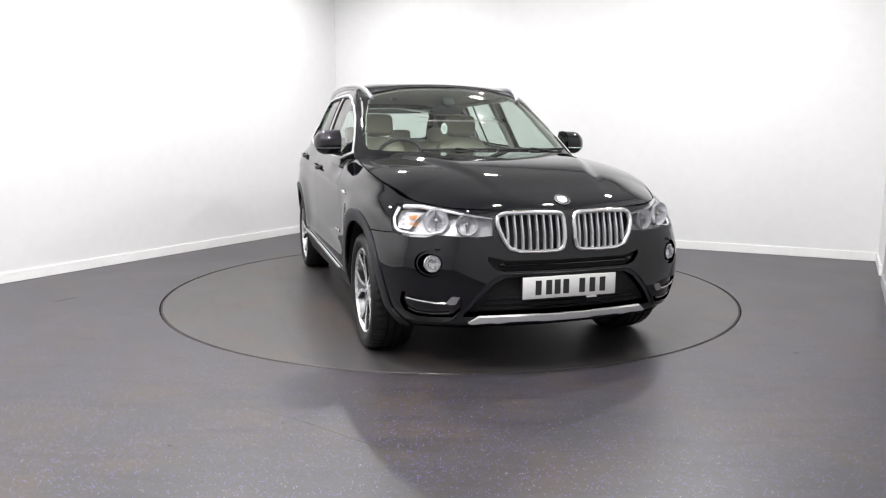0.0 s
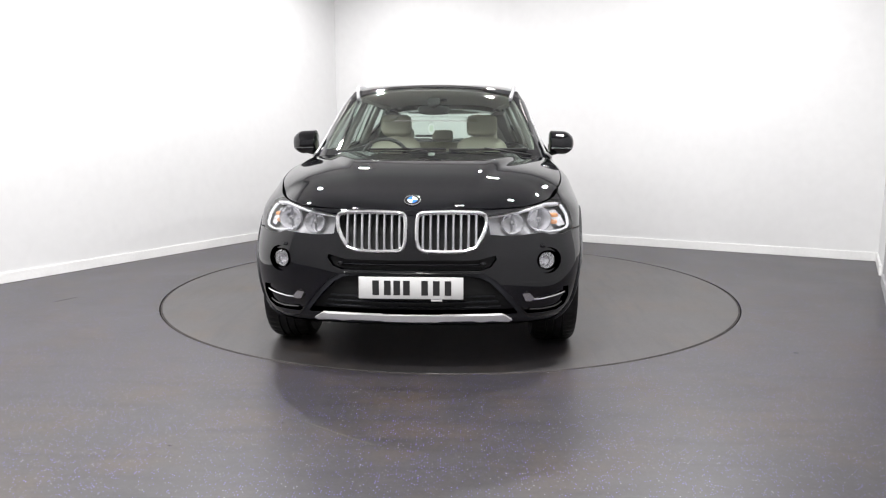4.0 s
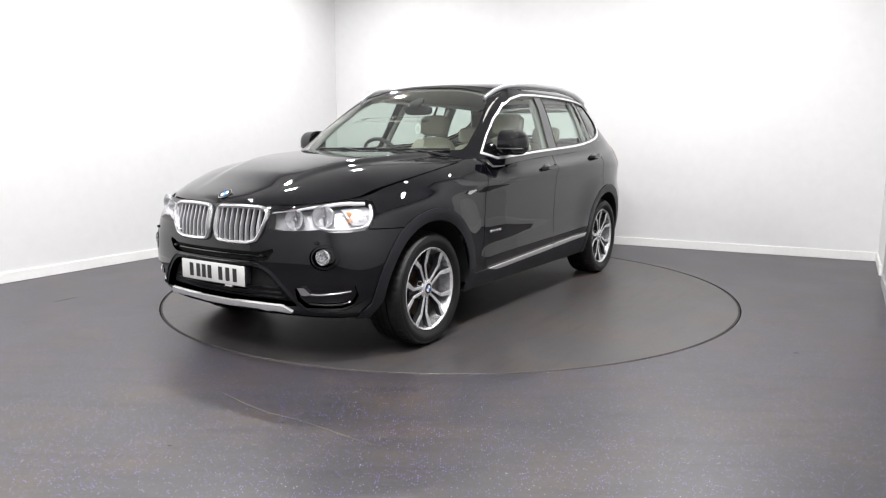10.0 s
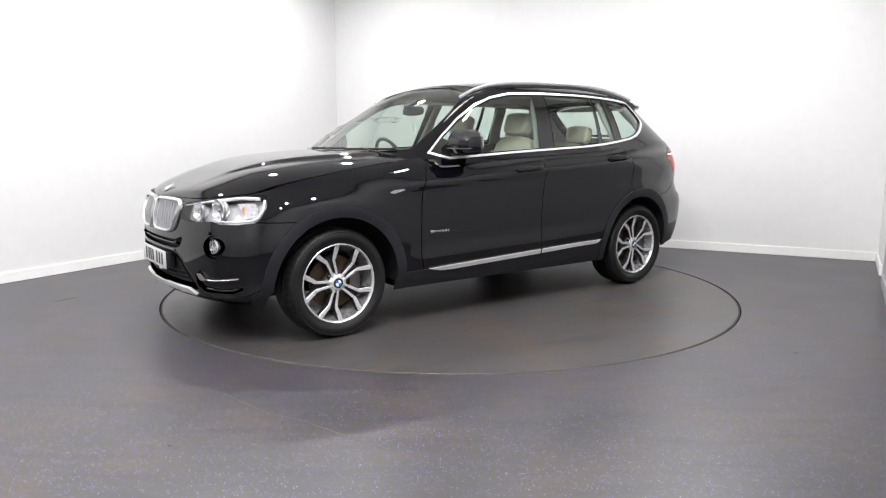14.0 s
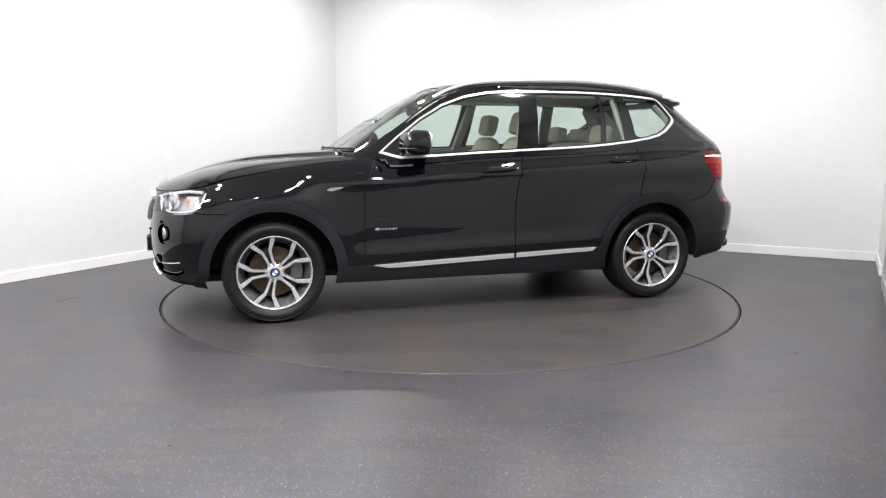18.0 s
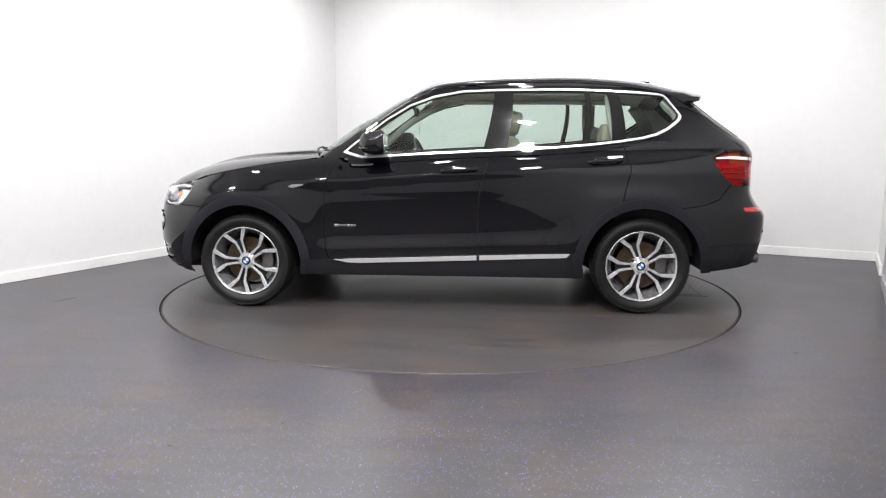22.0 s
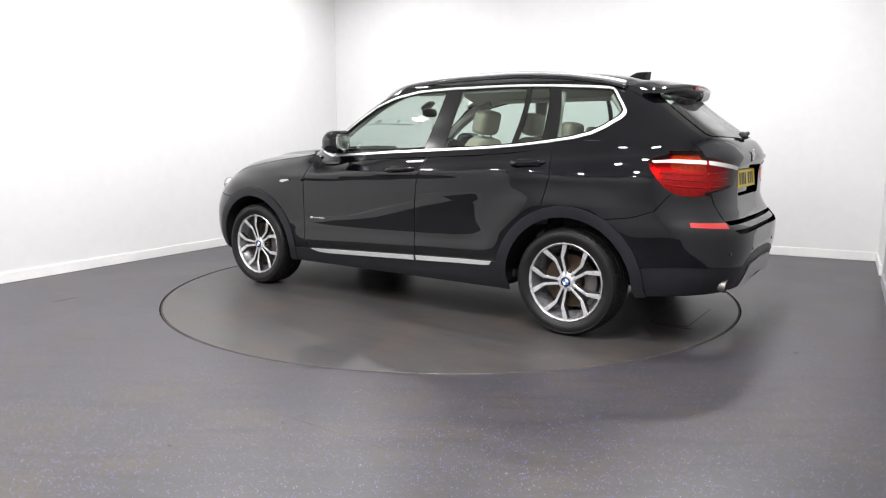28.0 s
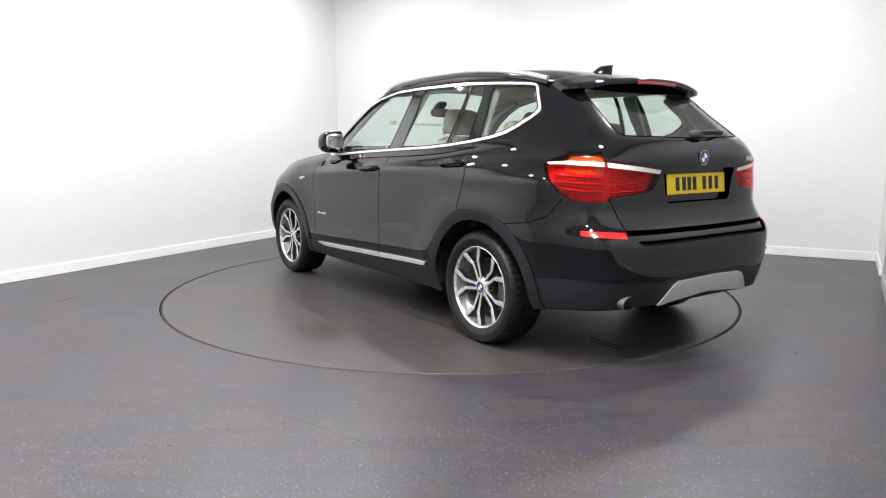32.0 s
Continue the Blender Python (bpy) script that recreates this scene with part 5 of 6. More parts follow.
    blade = [F(0.572, 0.408), F(0.60, 0.397), F(0.66, 0.396), F(0.74, 0.404), S(2.0, 0.412)]
    q = on_skin(divided(blade, 0.03, False), -0.012)
    bm = join_bm(sweep_bm(q, 0.007, 0.0055, n=26, sides=8), loops_bm([on_skin([F(0.556, 0.433), F(0.592, 0.436), F(0.622, 0.404), F(0.600, 0.392), F(0.574, 0.396)], o) for o in (-0.018, -0.002, 0.001)], cap=True))
    part("vent_blade", bm if sd > 0 else mirrored(bm), M_CHROME, bumper, "silver blade across the fog lamp vent", smooth=30)
    bm = sweep_bm(on_skin(divided([F(0.60, 0.340), F(0.68, 0.332), F(0.75, 0.337), S(1.99, 0.352)], 0.03, False), -0.016), 0.008, 0.006, n=20, sides=8)
    part("vent_lip", bm if sd > 0 else mirrored(bm), M_GLOSSBLACK, bumper)
    for y, z in ((0.355, 0.595), (0.655, 0.672)):
        p = on_skin([F(y, z)], 0.003)[0]
        bm = pod_bm(Matrix.Translation(tuple(p)), 0.008, 0.015, 0.009, 2.2, 16, 8)
        part("washer_cap", bm if sd > 0 else mirrored(bm), M_PAINT, bumper)

# intake bars, slot bar
for z in (0.365, 0.392, 0.419):
    q = [(float(end_x(y, z)) - 0.040, y, z) for y in np.linspace(-0.40 - (0.45 - z) * 0.6, 0.40 + (0.45 - z) * 0.6, 15)]
    part("intake_bar", sweep_bm(q, 0.010, 0.004, n=0, sides=8), M_PLASTIC, bumper)
q = [(float(end_x(y, 0.588)) - 0.012, y, 0.588) for y in np.linspace(-0.37, 0.37, 17)]
part("slot_bar", sweep_bm(q, 0.012, 0.006, n=0, sides=8), M_PAINT, bumper)
q = [(float(end_x(y, 0.546)) + 0.001, y, 0.549 - 0.03 * max(0, abs(y) - 0.28) ** 1.0) for y in np.linspace(-0.34, 0.34, 17)]
part("intake_lip", sweep_bm(q, 0.006, 0.004, n=0, sides=8), M_GLOSSBLACK, bumper)


def plate(name, mat, m, parent_label, bars_at):
    """A number plate whose writing is drawn as plain bars."""
    p = part(name, box_bm(-0.26, -0.0555, 0.0, 0.26, 0.0555, 0.004, 0.003), mat, car, parent_label)
    p.matrix_basis = m
    for x in bars_at:
        part("bar", box_bm(x - 0.0165, -0.037, 0.0042, x + 0.0165, 0.037, 0.0048), M_INK, p)
    return p


BARS = [-0.175, -0.117, -0.070, -0.022, 0.068, 0.126, 0.184]
FACE_FRONT = Matrix(((0, 0, 1), (1, 0, 0), (0, 1, 0))).to_4x4()
FACE_REAR = Matrix(((0, 0, -1), (-1, 0, 0), (0, 1, 0))).to_4x4()
part("plate_holder", box_bm(2.190, -0.25, 0.428, 2.243, 0.25, 0.524, 0.006), M_PLASTIC, car)
plate("front_number_plate", M_PLATEW, Matrix.Translation((2.2445, 0.0, 0.476)) @ FACE_FRONT, "white number plate with black marks", BARS)
part("plate_clip", box_bm(2.235, 0.10, 0.408, 2.247, 0.155, 0.419, 0.002), M_PLATEW, car)
plate("rear_number_plate", M_PLATEY, Matrix.Translation((-2.2290, 0.0, 0.967)) @ FACE_REAR @ Matrix.Rotation(radians(-6), 4, "X"), "yellow number plate with black marks", [b * 0.98 for b in BARS])
part("plate_holder", box_bm(-2.2270, -0.24, 0.940, -2.190, 0.24, 1.000, 0.004), M_GLOSSBLACK, car)
m = look((2.135, 0.0, 0.902), (2.135 - 0.55, 0.0, 0.902 - 0.84))
roundel(car, m, 0.041)

# ---- bonnet foot, wipers ----
def cowl_bm():
    loops = []
    for f in np.linspace(0, 1, 5):
        row = []
        for y in np.linspace(-0.72, 0.72, 31):
            x1 = float(end_x(min(abs(y), 0.70), 1.125, True, True)) - 0.02
            x0 = max(0.875 + 0.10 * (1 - (y / 0.75) ** 2), x1 + 0.01)
            row.append((x0 * (1 - f) + x1 * f, y, 1.078 + 0.040 * f + 0.012 * (1 - (y / 0.75) ** 2)))
        loops.append(row)
    return loops_bm(loops, closed=False)


part("cowl", cowl_bm(), M_PLASTIC, car, "dark plastic scuttle below the windscreen")


def screen_at(y, z, off):
    p = on_skin([FU(abs(y), z)], off, True)[0]
    return (p[0], math.copysign(p[1], y), p[2])


for ya, yb in ((-0.40, 0.12), (0.14, 0.66)):
    ys = np.linspace(ya, yb, 10)
    blade = [screen_at(y, 1.128 + 0.004 * i / 9, 0.012) for i, y in enumerate(ys)]
    wiper = part("wiper", sweep_bm(blade, 0.006, 0.008, n=0, sides=8), M_MATTBLACK, car, "black windscreen wiper at rest")
    part("arm", sweep_bm([(blade[-1][0] + 0.05, blade[-1][1] + 0.02, 1.105), (blade[5][0] + 0.03, blade[5][1], blade[5][2] + 0.002), (blade[4][0] + 0.01, blade[4][1], blade[4][2] + 0.010)], 0.008, 0.006, n=12, sides=8), M_MATTBLACK, wiper)

# ---- roof rails, fin, spoiler ----
RAIL = [(0.245, 0.572, 1.505), (0.14, 0.592, 1.560), (0.0, 0.612, 1.602), (-0.20, 0.625, 1.624), (-0.50, 0.632, 1.636), (-0.85, 0.632, 1.640), (-1.20, 0.618, 1.622), (-1.45, 0.598, 1.590), (-1.63, 0.578, 1.552)]
both_sides("roof_rail", lambda: sweep_bm([(p[0], p[1], p[2] - 0.003) for p in RAIL], 0.013, 0.0145, n=60, sides=12, power=3.0), M_RAIL, car, "satin aluminium roof rail", 40)
both_sides("rail_foot", lambda: sweep_bm([(p[0], p[1] + 0.001, p[2] - 0.026) for p in RAIL], 0.009, 0.012, n=60, sides=8), M_GLOSSBLACK, car)


def fin_bm():
    loops = []
    for f in np.linspace(0, 1, 9):
        a, b = -1.335 - 0.150 * f**0.85, -1.580 - 0.010 * f
        w = 0.036 * (1 - 0.62 * f**0.8)
        z = 1.596 + 0.064 * f
        loops.append([((a + b) / 2 + (a - b) / 2 * math.cos(t), w * math.sin(t), z - (0.014 * (1 - f) if math.cos(t) < 0 else 0)) for t in np.linspace(0, 2 * math.pi, 25)[:-1]])
    return loops_bm(loops, cap=True)


part("aerial_fin", fin_bm(), M_PAINT, car, "black shark-fin aerial", smooth=50)


def spoiler_bm():
    loops = []
    for y in np.linspace(-0.562, 0.562, 41):
        k = abs(y) / 0.562
        tip = -1.938 + 0.115 * k**2.2
        root = -1.62 + 0.0 * k
        zt = 1.553 - 0.052 * k**2.4
        zr = 1.597 - 0.060 * k**3.0
        end = 1 - 0.75 * float(smooth_step(0.93, 1.0, k))
        th = 0.026 * end
        tip = root + (tip - root) * (1 - 0.25 * float(smooth_step(0.94, 1.0, k)))
        loops.append([(root, y, zr), ((root + tip) / 2, y, (zr + zt) / 2 + 0.008), (tip + 0.05, y, zt + 0.006), (tip + 0.008, y, zt), (tip, y, zt - 0.010), (tip + 0.006, y, zt - 0.016 - th * 0.4), (tip + 0.04, y, zt - 0.012 - th), (root - 0.10, y, zt - 0.035 - th * 0.6), (root, y, zr - 0.08)])
    return loops_bm(loops, cap=True)


spoiler = part("roof_spoiler", spoiler_bm(), M_PAINT, car, "black roof spoiler above the rear window", smooth=45)
q = [(-1.936 + 0.115 * (abs(y) / 0.59) ** 2.2, y, 1.553 - 0.052 * (abs(y) / 0.59) ** 2.4 - 0.024) for y in np.linspace(-0.17, 0.17, 11)]
part("brake_light", sweep_bm(q, 0.006, 0.010, n=0, sides=8, power=4), M_REDDARK, spoiler, "red high-level brake light")

# ---- tail ----
for sd in (1, -1):
    lamp = panel("tail_lamp", skin.piece(["tail_outer", "tail_inner", "tail_white_a", "tail_white_b", "tail_amber", "tail_amber_top"], -0.040, wall_from=-0.001), M_TAILBACK, car, sd, "red tail lamp with a white light bar")
    panel("red_lens", skin.piece(["tail_outer"], 0.002, walls=False), M_REDLENS, lamp, sd)
    panel("red_lens", skin.piece(["tail_inner"], 0.002, walls=False), M_REDLENS, lamp, sd)
    panel("orange_lens", skin.piece(["tail_amber"], 0.002, walls=False), M_ORANGELENS, lamp, sd, "orange indicator lens")
    panel("orange_lens", skin.piece(["tail_amber_top"], 0.002, walls=False), M_ORANGELENS, lamp, sd, "orange indicator lens")
    panel("white_bar", skin.piece(["tail_white_a"], 0.004, wall_from=-0.03), M_WHITEBAR, lamp, sd, "white light bar")
    panel("white_bar", skin.piece(["tail_white_b"], 0.004, wall_from=-0.03), M_WHITEBAR, lamp, sd, "white light bar")
    for z0, za in ((1.02, 1.015), (0.985, 0.975), (0.945, 0.935)):
        q = on_skin(divided([S(-1.93 - (1.03 - z0) * 0.5, z0 + 0.008), R(0.74, z0 - 0.004), R(0.66, z0 - 0.008)], 0.03, False), -0.020)
        bm = sweep_bm(q, 0.010, 0.008, n=20, sides=8)
        part("light_band", bm if sd > 0 else mirrored(bm), M_RED, lamp)
        q = on_skin(divided([R(0.63, za - 0.002), R(0.44, za + 0.010)], 0.03, False), -0.018)
        bm = sweep_bm(q, 0.010, 0.007, n=12, sides=8)
        part("light_band", bm if sd > 0 else mirrored(bm), M_RED, lamp)

exhaust = part("exhaust_pipe", lathe_bm([(0.030, -0.20), (0.036, -0.16), (0.044, -0.10), (0.045, 0.0), (0.0425, 0.002), (0.0415, -0.001), (0.0412, -0.02), (0.030, -0.195)], 36, Matrix.Translation((-2.285, 0.58, 0.365)) @ Matrix.Rotation(radians(-96), 4, "Y") @ Matrix.Diagonal((0.9, 1.25, 1, 1)), close=True), M_ROTORHUB, car, "dull steel exhaust tailpipe")
part("bore", lathe_bm([(0.0, -0.09), (0.038, -0.09), (0.0385, -0.03), (0.0405, -0.006), (0.0400, -0.006), (0.037, -0.03), (0.036, -0.085), (0.0, -0.085)], 36, Matrix.Translation((-2.285, 0.58, 0.365)) @ Matrix.Rotation(radians(-96), 4, "Y") @ Matrix.Diagonal((0.9, 1.25, 1, 1))), M_MATTBLACK, exhaust, "sooty black inside")
m = Matrix.Translation((-2.269, 0.0, 1.108)) @ FACE_REAR
roundel(car, m, 0.041)
model = part("model_badge", box_bm(-2.250, -0.50, 1.086, -2.243, -0.47, 1.112, 0.002), M_CHROME, car, "small silver model badge drawn as plain bars")
part("bar", box_bm(-2.254, -0.46, 1.086, -2.247, -0.435, 1.112, 0.002), M_CHROME, model)
rear_wiper = part("rear_wiper", pod_bm(Matrix.Translation((-2.198, -0.02, 1.233)) @ Matrix.Rotation(radians(-42), 4, "Y"), 0.030, 0.055, 0.016, 2.6, 20, 10), M_MATTBLACK, car, "black rear window wiper")
part("blade", sweep_bm([(-2.203, 0.02, 1.229), (-2.203, -0.10, 1.246), (-2.178, -0.24, 1.249), (-2.138, -0.34, 1.248)], 0.010, 0.013, n=16, sides=8), M_MATTBLACK, rear_wiper)
for y in (-0.62, -0.30, 0.30, 0.62):
    x = float(end_x(abs(y), 0.56, False))
    part("parking_sensor", lathe_bm([(0.0, 0.0), (0.011, 0.0), (0.010, 0.002), (0.0, 0.002)], 16, look((x, y, 0.56), (x + 1, y * 0.6, 0.56))), M_GLOSSBLACK, rear_bumper)

# ---- flanks ----
def handle_bm(x0, x1, z0, z1):
    pts = []
    for f in np.linspace(0, 1, 14):
        x, z = x0 + (x1 - x0) * f, z0 + (z1 - z0) * f
        y = float(body_point(*S(x, z))[1])
        pts.append((x, y + 0.004 + 0.030 * min(1, 6 * f, 6 * (1 - f)) ** 0.6, z))
    return sweep_bm(pts, 0.009, 0.0145, n=0, sides=12, power=2.6)


def cup_bm(cx, cz):
    p = body_point(*S(cx, cz))
    return pod_bm(Matrix.Translation((p[0], p[1] - 0.004, cz - 0.002)), 0.075, 0.010, 0.033, 2.2, 24, 10)


for which, x0, x1, z0, z1 in (("front", -0.015, -0.265, 0.992, 1.008), ("rear", -1.02, -1.245, 1.058, 1.072)):
    ps = (DOORS[which, 1], DOORS[which, -1])
    both_sides("door_handle", lambda: handle_bm(x0, x1, z0, z1), M_PAINT, ps)
    both_sides("handle_cup", lambda: cup_bm(x0 - 0.10, z0 + 0.002), M_GLOSSBLACK, ps)

both_sides("wing_blade", lambda: loops_bm([on_skin([S(1.065, 0.876), S(1.035, 0.892), S(0.96, 0.897), S(0.95, 0.890), S(1.03, 0.868)], o) for o in (-0.002, 0.008, 0.010)], cap=True), M_CHROME, car, "small silver blade on the front wing")


def badge_bars(side):
    base = None
    x = 0.742
    for w, h in ((0.034, 0.020), (0.012, 0.014), (0.012, 0.014), (0.018, 0.014), (0.020, 0.017), (0.022, 0.017), (0.012, 0.019)):
        p = body_point(*S(x - w / 2, 0.606))
        bm = box_bm(x - w + 0.003, p[1] - 0.001, 0.606 - h / 2, x, p[1] + 0.005, 0.606 + h / 2, 0.0015)
        bm = bm if side > 0 else mirrored(bm)
        if base is None:
            base = part("drive_badge", bm, M_CHROME, DOORS["front", side], "small silver badge drawn as plain bars")
        else:
            part("bar", bm, M_CHROME, base)
        x -= w + 0.004


badge_bars(1)
badge_bars(-1)

# ---- door mirrors ----
def mirror_shell_bm():
    loops = []
    for f in np.linspace(0, 1, 16):
        y = 0.846 + 0.180 * f
        k = 1 - 0.55 * max(0, f - 0.55) ** 2 / 0.2025 - (0.35 * (1 - f / 0.06) if f < 0.06 else 0)
        if f > 0.97:
            k *= 0.55
        cx, cz = 0.455 - 0.02 * f, 1.186 - 0.006 * f
        hx, hz = 0.105 * k, 0.086 * k
        loop = []
        for t in np.linspace(0, 2 * math.pi, 29)[:-1]:
            c, s = math.cos(t), math.sin(t)
            px = (abs(c) ** 0.75 * hx if c > 0 else -abs(c) ** 0.35 * hx * 0.75)
            pz = (abs(s) ** 1.0 if s > 0 else -(abs(s) ** 0.7)) * hz
            loop.append((cx + px, y, cz + pz * (1.0 if s > 0 else 0.95)))
        loops.append(loop)
    return loops_bm(loops, cap=True)


def mirror_glass_bm():
    return pod_bm(Matrix.Translation((0.372, 0.928, 1.186)), 0.010, 0.074, 0.060, 3.4, 28, 10)


shells = both_sides("door_mirror", mirror_shell_bm, M_PAINT, (DOORS["front", 1], DOORS["front", -1]), "black door mirror housing", 55)
for ob, sd in zip(shells, (1, -1)):
    for nm, bm, mat in (("glass", mirror_glass_bm(), M_REFL), ("foot", sweep_bm([(0.520, 0.800, 1.098), (0.50, 0.865, 1.108), (0.475, 0.93, 1.122)], 0.028, 0.014, n=10, sides=12), M_GLOSSBLACK), ("lower_trim", sweep_bm([(0.565, 0.857, 1.148), (0.553, 0.936, 1.146), (0.53, 0.986, 1.146), (0.49, 1.011, 1.147), (0.42, 1.016, 1.149)], 0.005, 0.0035, n=24, sides=8), M_ALLOYDARK)):
        o = part(nm, bm if sd > 0 else mirrored(bm), mat, DOORS["front", sd], smooth=45)
both_sides("mirror_sail", lambda: loops_bm([on_skin([SU(0.655, 1.115), SU(0.555, 1.215), SU(0.515, 1.20), SU(0.475, 1.10), SU(0.55, 1.085)], o, True) for o in (-0.006, 0.004)], cap=True), M_GLOSSBLACK, (DOORS["front", 1], DOORS["front", -1]))


# ---- the cabin's inside ----
def cushion_bm(m, sx, sy, sz, power=4.0):
    return pod_bm(m, sx, sy, sz, power, 28, 14)


def seat(x, y, lean=14):
    s = part("front_seat", cushion_bm(Matrix.Translation((x, y, 0.63)), 0.26, 0.25, 0.10), M_LEATHER, car, "beige leather front seat", smooth=60)
    back = Matrix.Translation((x - 0.24, y, 0.70)) @ Matrix.Rotation(radians(-lean), 4, "Y")
    part("backrest", cushion_bm(back @ Matrix.Translation((0, 0, 0.22)), 0.075, 0.235, 0.320, 4.0), M_LEATHER, s, smooth=60)
    for sg in (1, -1):
        part("bolster", cushion_bm(back @ Matrix.Translation((0.055, sg * 0.20, 0.16)), 0.055, 0.045, 0.26, 2.6), M_LEATHER, s, smooth=60)
        part("headrest_post", lathe_bm([(0.0, 0.50), (0.007, 0.50), (0.007, 0.60), (0.0, 0.60)], 10, back @ Matrix.Translation((0.0, sg * 0.055, 0.0))), M_CHROME, s)
    part("headrest", cushion_bm(back @ Matrix.Translation((0.025, 0, 0.640)), 0.052, 0.132, 0.088, 4.6), M_LEATHER, s, "beige leather headrest", smooth=60)
    return s


seat(-0.15, 0.37)
seat(-0.15, -0.37)
bench = part("rear_seat", cushion_bm(Matrix.Translation((-0.85, 0, 0.62)), 0.26, 0.66, 0.10), M_LEATHER, car, "beige leather rear bench", smooth=60)
part("backrest", cushion_bm(Matrix.Translation((-1.13, 0, 0.90)) @ Matrix.Rotation(radians(-16), 4, "Y"), 0.08, 0.64, 0.29, 4), M_LEATHER, bench, smooth=60)
for y in (-0.40, 0.0, 0.40):
    part("headrest", cushion_bm(Matrix.Translation((-1.20, y, 1.245)) @ Matrix.Rotation(radians(-10), 4, "Y"), 0.045, 0.125 if y else 0.10, 0.075 if y else 0.05, 4.5), M_LEATHER, bench, "beige leather headrest", smooth=60)

dash_loops = []
for y in np.linspace(-0.76, 0.76, 31):
    hump = 0.035 * math.exp(-(((y + 0.37) / 0.17) ** 2))
    ye = min(abs(y), 0.70)
    x1 = min(float(end_x(ye, 1.14, True, True)) - 0.03, 0.90)
    dash_loops.append([(x1, y, 1.085), (0.62, y, 1.075 + hump * 0.6), (0.44, y, 1.070 + hump), (0.36, y, 1.045 + hump), (0.33, y, 1.00), (0.36, y, 0.80), (0.55, y, 0.62), (x1, y, 0.62)])
part("dashboard", loops_bm(dash_loops, cap=True), M_CABIN, car, "dark grey dashboard", smooth=50)
wheel_m = Matrix.Translation((0.235, -0.37, 1.045)) @ Matrix.Rotation(radians(-66), 4, "Y")
ring = [((0.180 + 0.0145 * math.cos(a)), 0.0145 * math.sin(a)) for a in np.linspace(0, 2 * math.pi, 11)[:-1]]
steering = part("steering_wheel", lathe_bm(ring, 48, wheel_m, close=True), M_CABIN, car, "dark leather steering wheel", smooth=60)
part("hub", cushion_bm(wheel_m, 0.075, 0.085, 0.024, 2.6), M_CABIN, steering, smooth=60)
for a in (0, 180, 90):
    part("spoke", sweep_bm([tuple((wheel_m @ Matrix.Rotation(radians(a + 90), 4, "Z") @ Vector((r, 0, 0)))[:3]) for r in (0.05, 0.11, 0.175)], 0.016, 0.008, n=6, sides=8, up=(0.3, 0.1, 1)), M_CABIN, steering)
part("steering_column", sweep_bm([(0.245, -0.37, 1.04), (0.40, -0.37, 0.95)], 0.05, 0.05, n=6, sides=12), M_CABIN, car)
part("centre_console", box_bm(-0.45, -0.11, 0.45, 0.45, 0.11, 0.74, 0.03), M_CABIN, car)
part("cabin_floor", box_bm(-1.00, -0.78, 0.31, 0.95, 0.78, 0.36), M_CABIN, car)
part("boot_floor", box_bm(-2.05, -0.60, 0.36, -1.25, 0.60, 0.72, 0.02), M_CABIN, car)
part("boot_cover", box_bm(-1.98, -0.62, 1.05, -1.27, 0.62, 1.065, 0.004), M_CABIN, car)
rear_mirror = part("cabin_mirror", cushion_bm(Matrix.Translation((0.255, 0.0, 1.425)) @ Matrix.Rotation(radians(8), 4, "Z"), 0.020, 0.118, 0.036, 3.0), M_MATTBLACK, car, "black inside mirror", smooth=60)
part("stem", sweep_bm([(0.265, 0.0, 1.440), (0.285, 0.0, 1.475)], 0.014, 0.014, n=5, sides=10), M_MATTBLACK, rear_mirror)
part("sensor_cover", cushion_bm(Matrix.Translation((0.275, 0.0, 1.482)) @ Matrix.Rotation(radians(30), 4, "Y"), 0.060, 0.050, 0.018, 3.0), M_MATTBLACK, rear_mirror, smooth=60)


def belt_line_trim():
    """Door cards: dark padded tops with pale lower panels inside each door."""
    loops = []
    for x in np.linspace(0.60, -1.22, 30):
        zb = float(BELT(x))
        y = float(side_y(x, zb)) - 0.105
        loops.append([(x, y + 0.05, zb - 0.012), (x, y + 0.005, zb - 0.005), (x, y - 0.03, zb - 0.05), (x, y - 0.03, zb - 0.30), (x, y + 0.01, zb - 0.5), (x, y + 0.05, zb - 0.5)])
    return loops_bm(loops, cap=True)


both_sides("door_card", belt_line_trim, M_CABIN, car, smooth=45)


def pillar(points, w, d, mat=None):
    both_sides("pillar_trim", lambda: sweep_bm(points, w, d, n=12, sides=10, power=3.5), mat or M_PILLAR, car, smooth=45)


def ins(x, z, depth=0.05):
    p = on_skin([SU(x, z)], -depth, True)[0]
    return tuple(p)


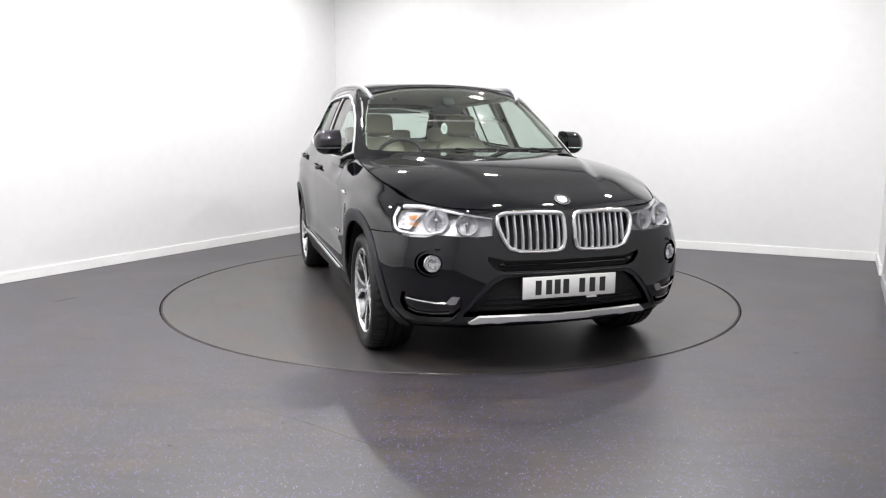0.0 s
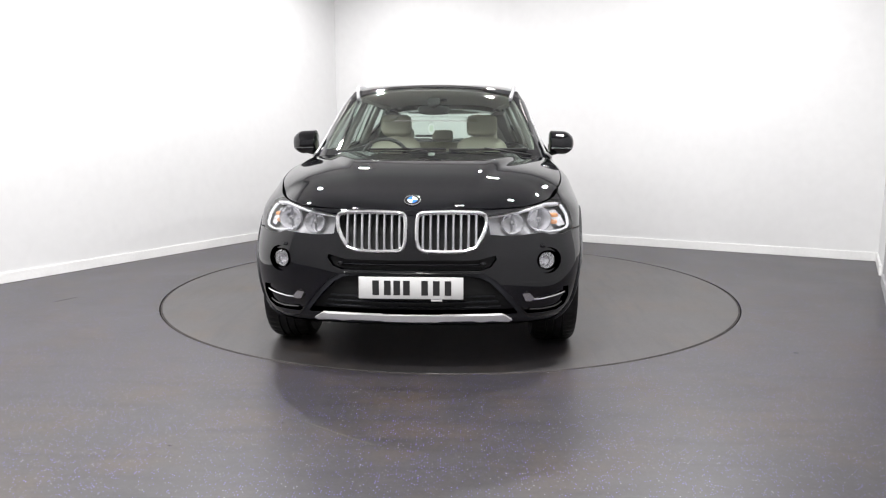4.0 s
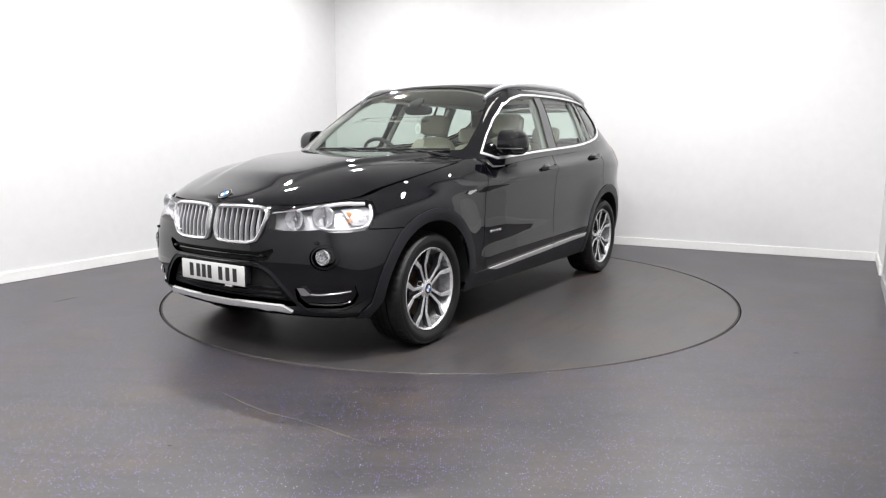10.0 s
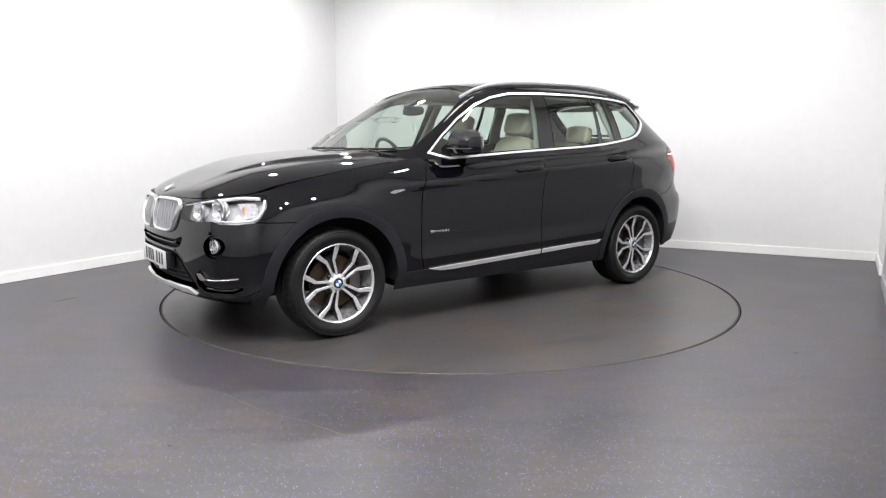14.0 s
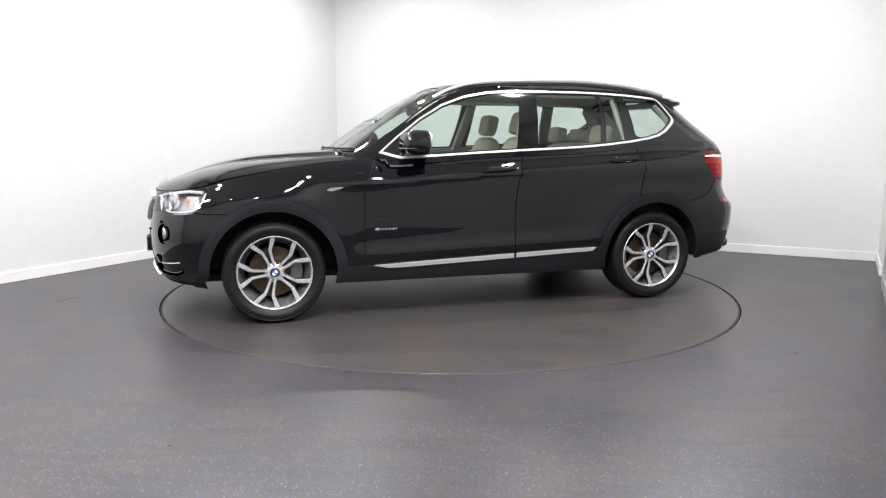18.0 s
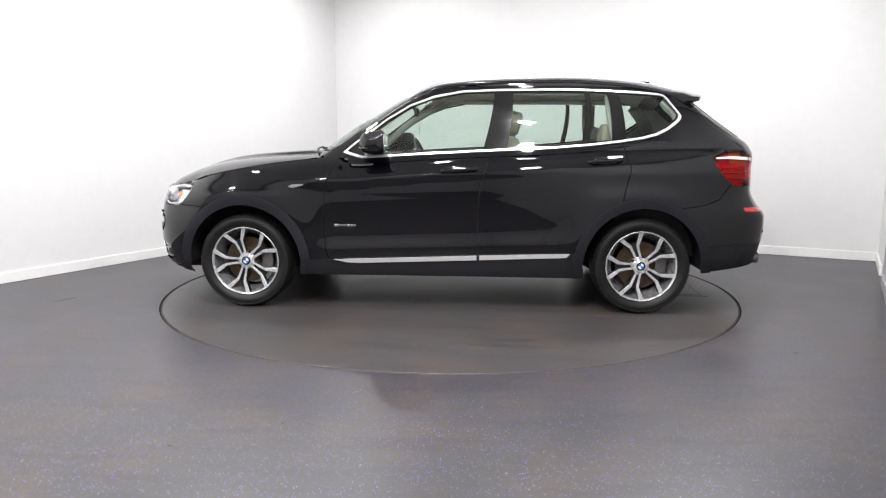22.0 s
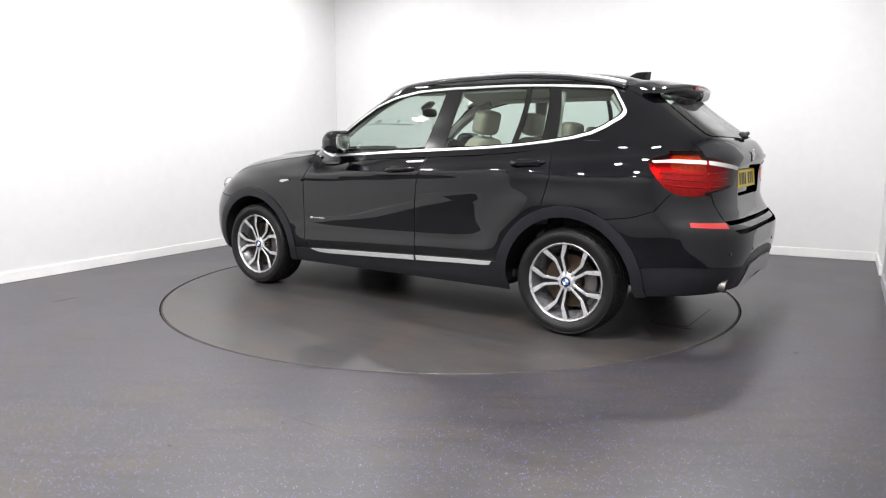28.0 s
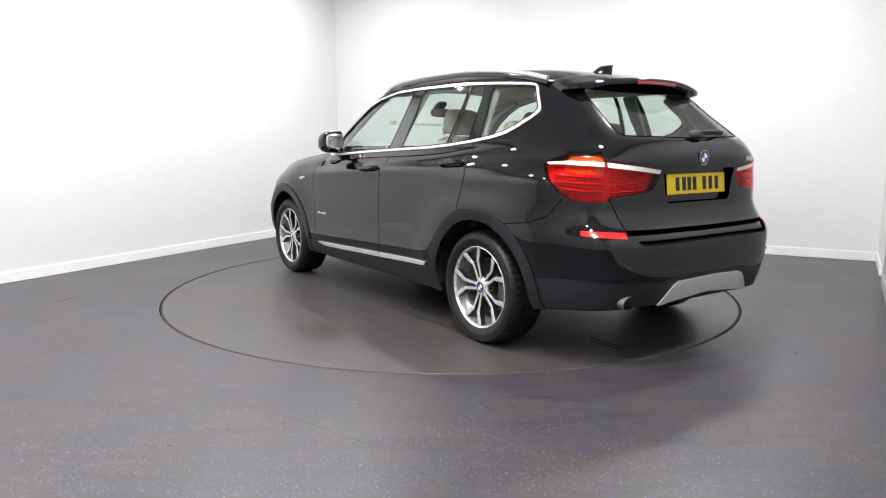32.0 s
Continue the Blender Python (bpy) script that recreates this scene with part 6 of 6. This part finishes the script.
pillar([ins(-0.345, 1.12, 0.045), ins(-0.40, 1.32, 0.045), ins(-0.455, 1.54, 0.045)], 0.050, 0.020)
pillar([ins(-1.245, 1.18, 0.045), ins(-1.215, 1.36, 0.045), ins(-1.205, 1.53, 0.045)], 0.055, 0.020)
pillar([ins(-1.76, 1.22, 0.06), ins(-1.70, 1.38, 0.06), ins(-1.60, 1.51, 0.06)], 0.070, 0.025)
pillar([ins(0.66, 1.15, 0.030), ins(0.46, 1.33, 0.030), ins(0.22, 1.485, 0.030), ins(0.05, 1.54, 0.03)], 0.018, 0.030)
both_sides("roof_side_trim", lambda: sweep_bm([ins(x, 1.553 + (0 if x > -1 else 0.012 * (x + 1)), 0.04) for x in np.linspace(-0.1, -1.50, 14)], 0.030, 0.018, n=0, sides=8), M_HEADLINER, car)
part("tailgate_trim", sweep_bm([(float(end_x(abs(y), 1.20, False)) + 0.05, y, 1.185) for y in np.linspace(-0.55, 0.55, 17)], 0.03, 0.03, n=0, sides=8), M_CABIN, tailgate)

# The tag that hangs from the inside mirror moves with the car.
air_freshener = thing("air_freshener", "small white oval tag hanging on a thread from the mirror", "air freshener")
tag = Matrix.Translation((0.232, -0.02, 1.288))
part("tag", lathe_bm([(0.0, 0.0), (1.0, 0.0), (1.0, 0.003), (0.0, 0.003)], 28, tag @ Matrix.Rotation(radians(90), 4, "Y") @ Matrix.Diagonal((0.042, 0.026, 1, 1))), M_WHITE, air_freshener)
part("print", lathe_bm([(0.0, 0.0031), (1.0, 0.0031), (1.0, 0.0037), (0.0, 0.0037)], 20, tag @ Matrix.Rotation(radians(90), 4, "Y") @ Matrix.Diagonal((0.024, 0.015, 1, 1))), M_TAGPRINT, air_freshener)
part("thread", sweep_bm([(0.233, -0.02, 1.328), (0.240, -0.01, 1.392)], 0.0012, 0.0012, n=4, sides=6), M_MATTBLACK, air_freshener)


def motions():
    """The turntable turns at one even speed, and the car with it."""
    offset = Vector((0.0224, -0.1111, 0.0))
    car_rows, table_rows = [], []
    for i in range(33):
        turn = -71.657 - 5.08613 * i
        spin = Matrix.Rotation(radians(turn), 4, "Z")
        car_rows.append((float(i), spin @ Matrix.Translation(offset)))
        table_rows.append((float(i), Matrix.Translation((0, TABLE_Y, -0.06)) @ spin))
    walk(car, car_rows)
    walk(air_freshener, car_rows)
    walk(turntable, table_rows)


motions()
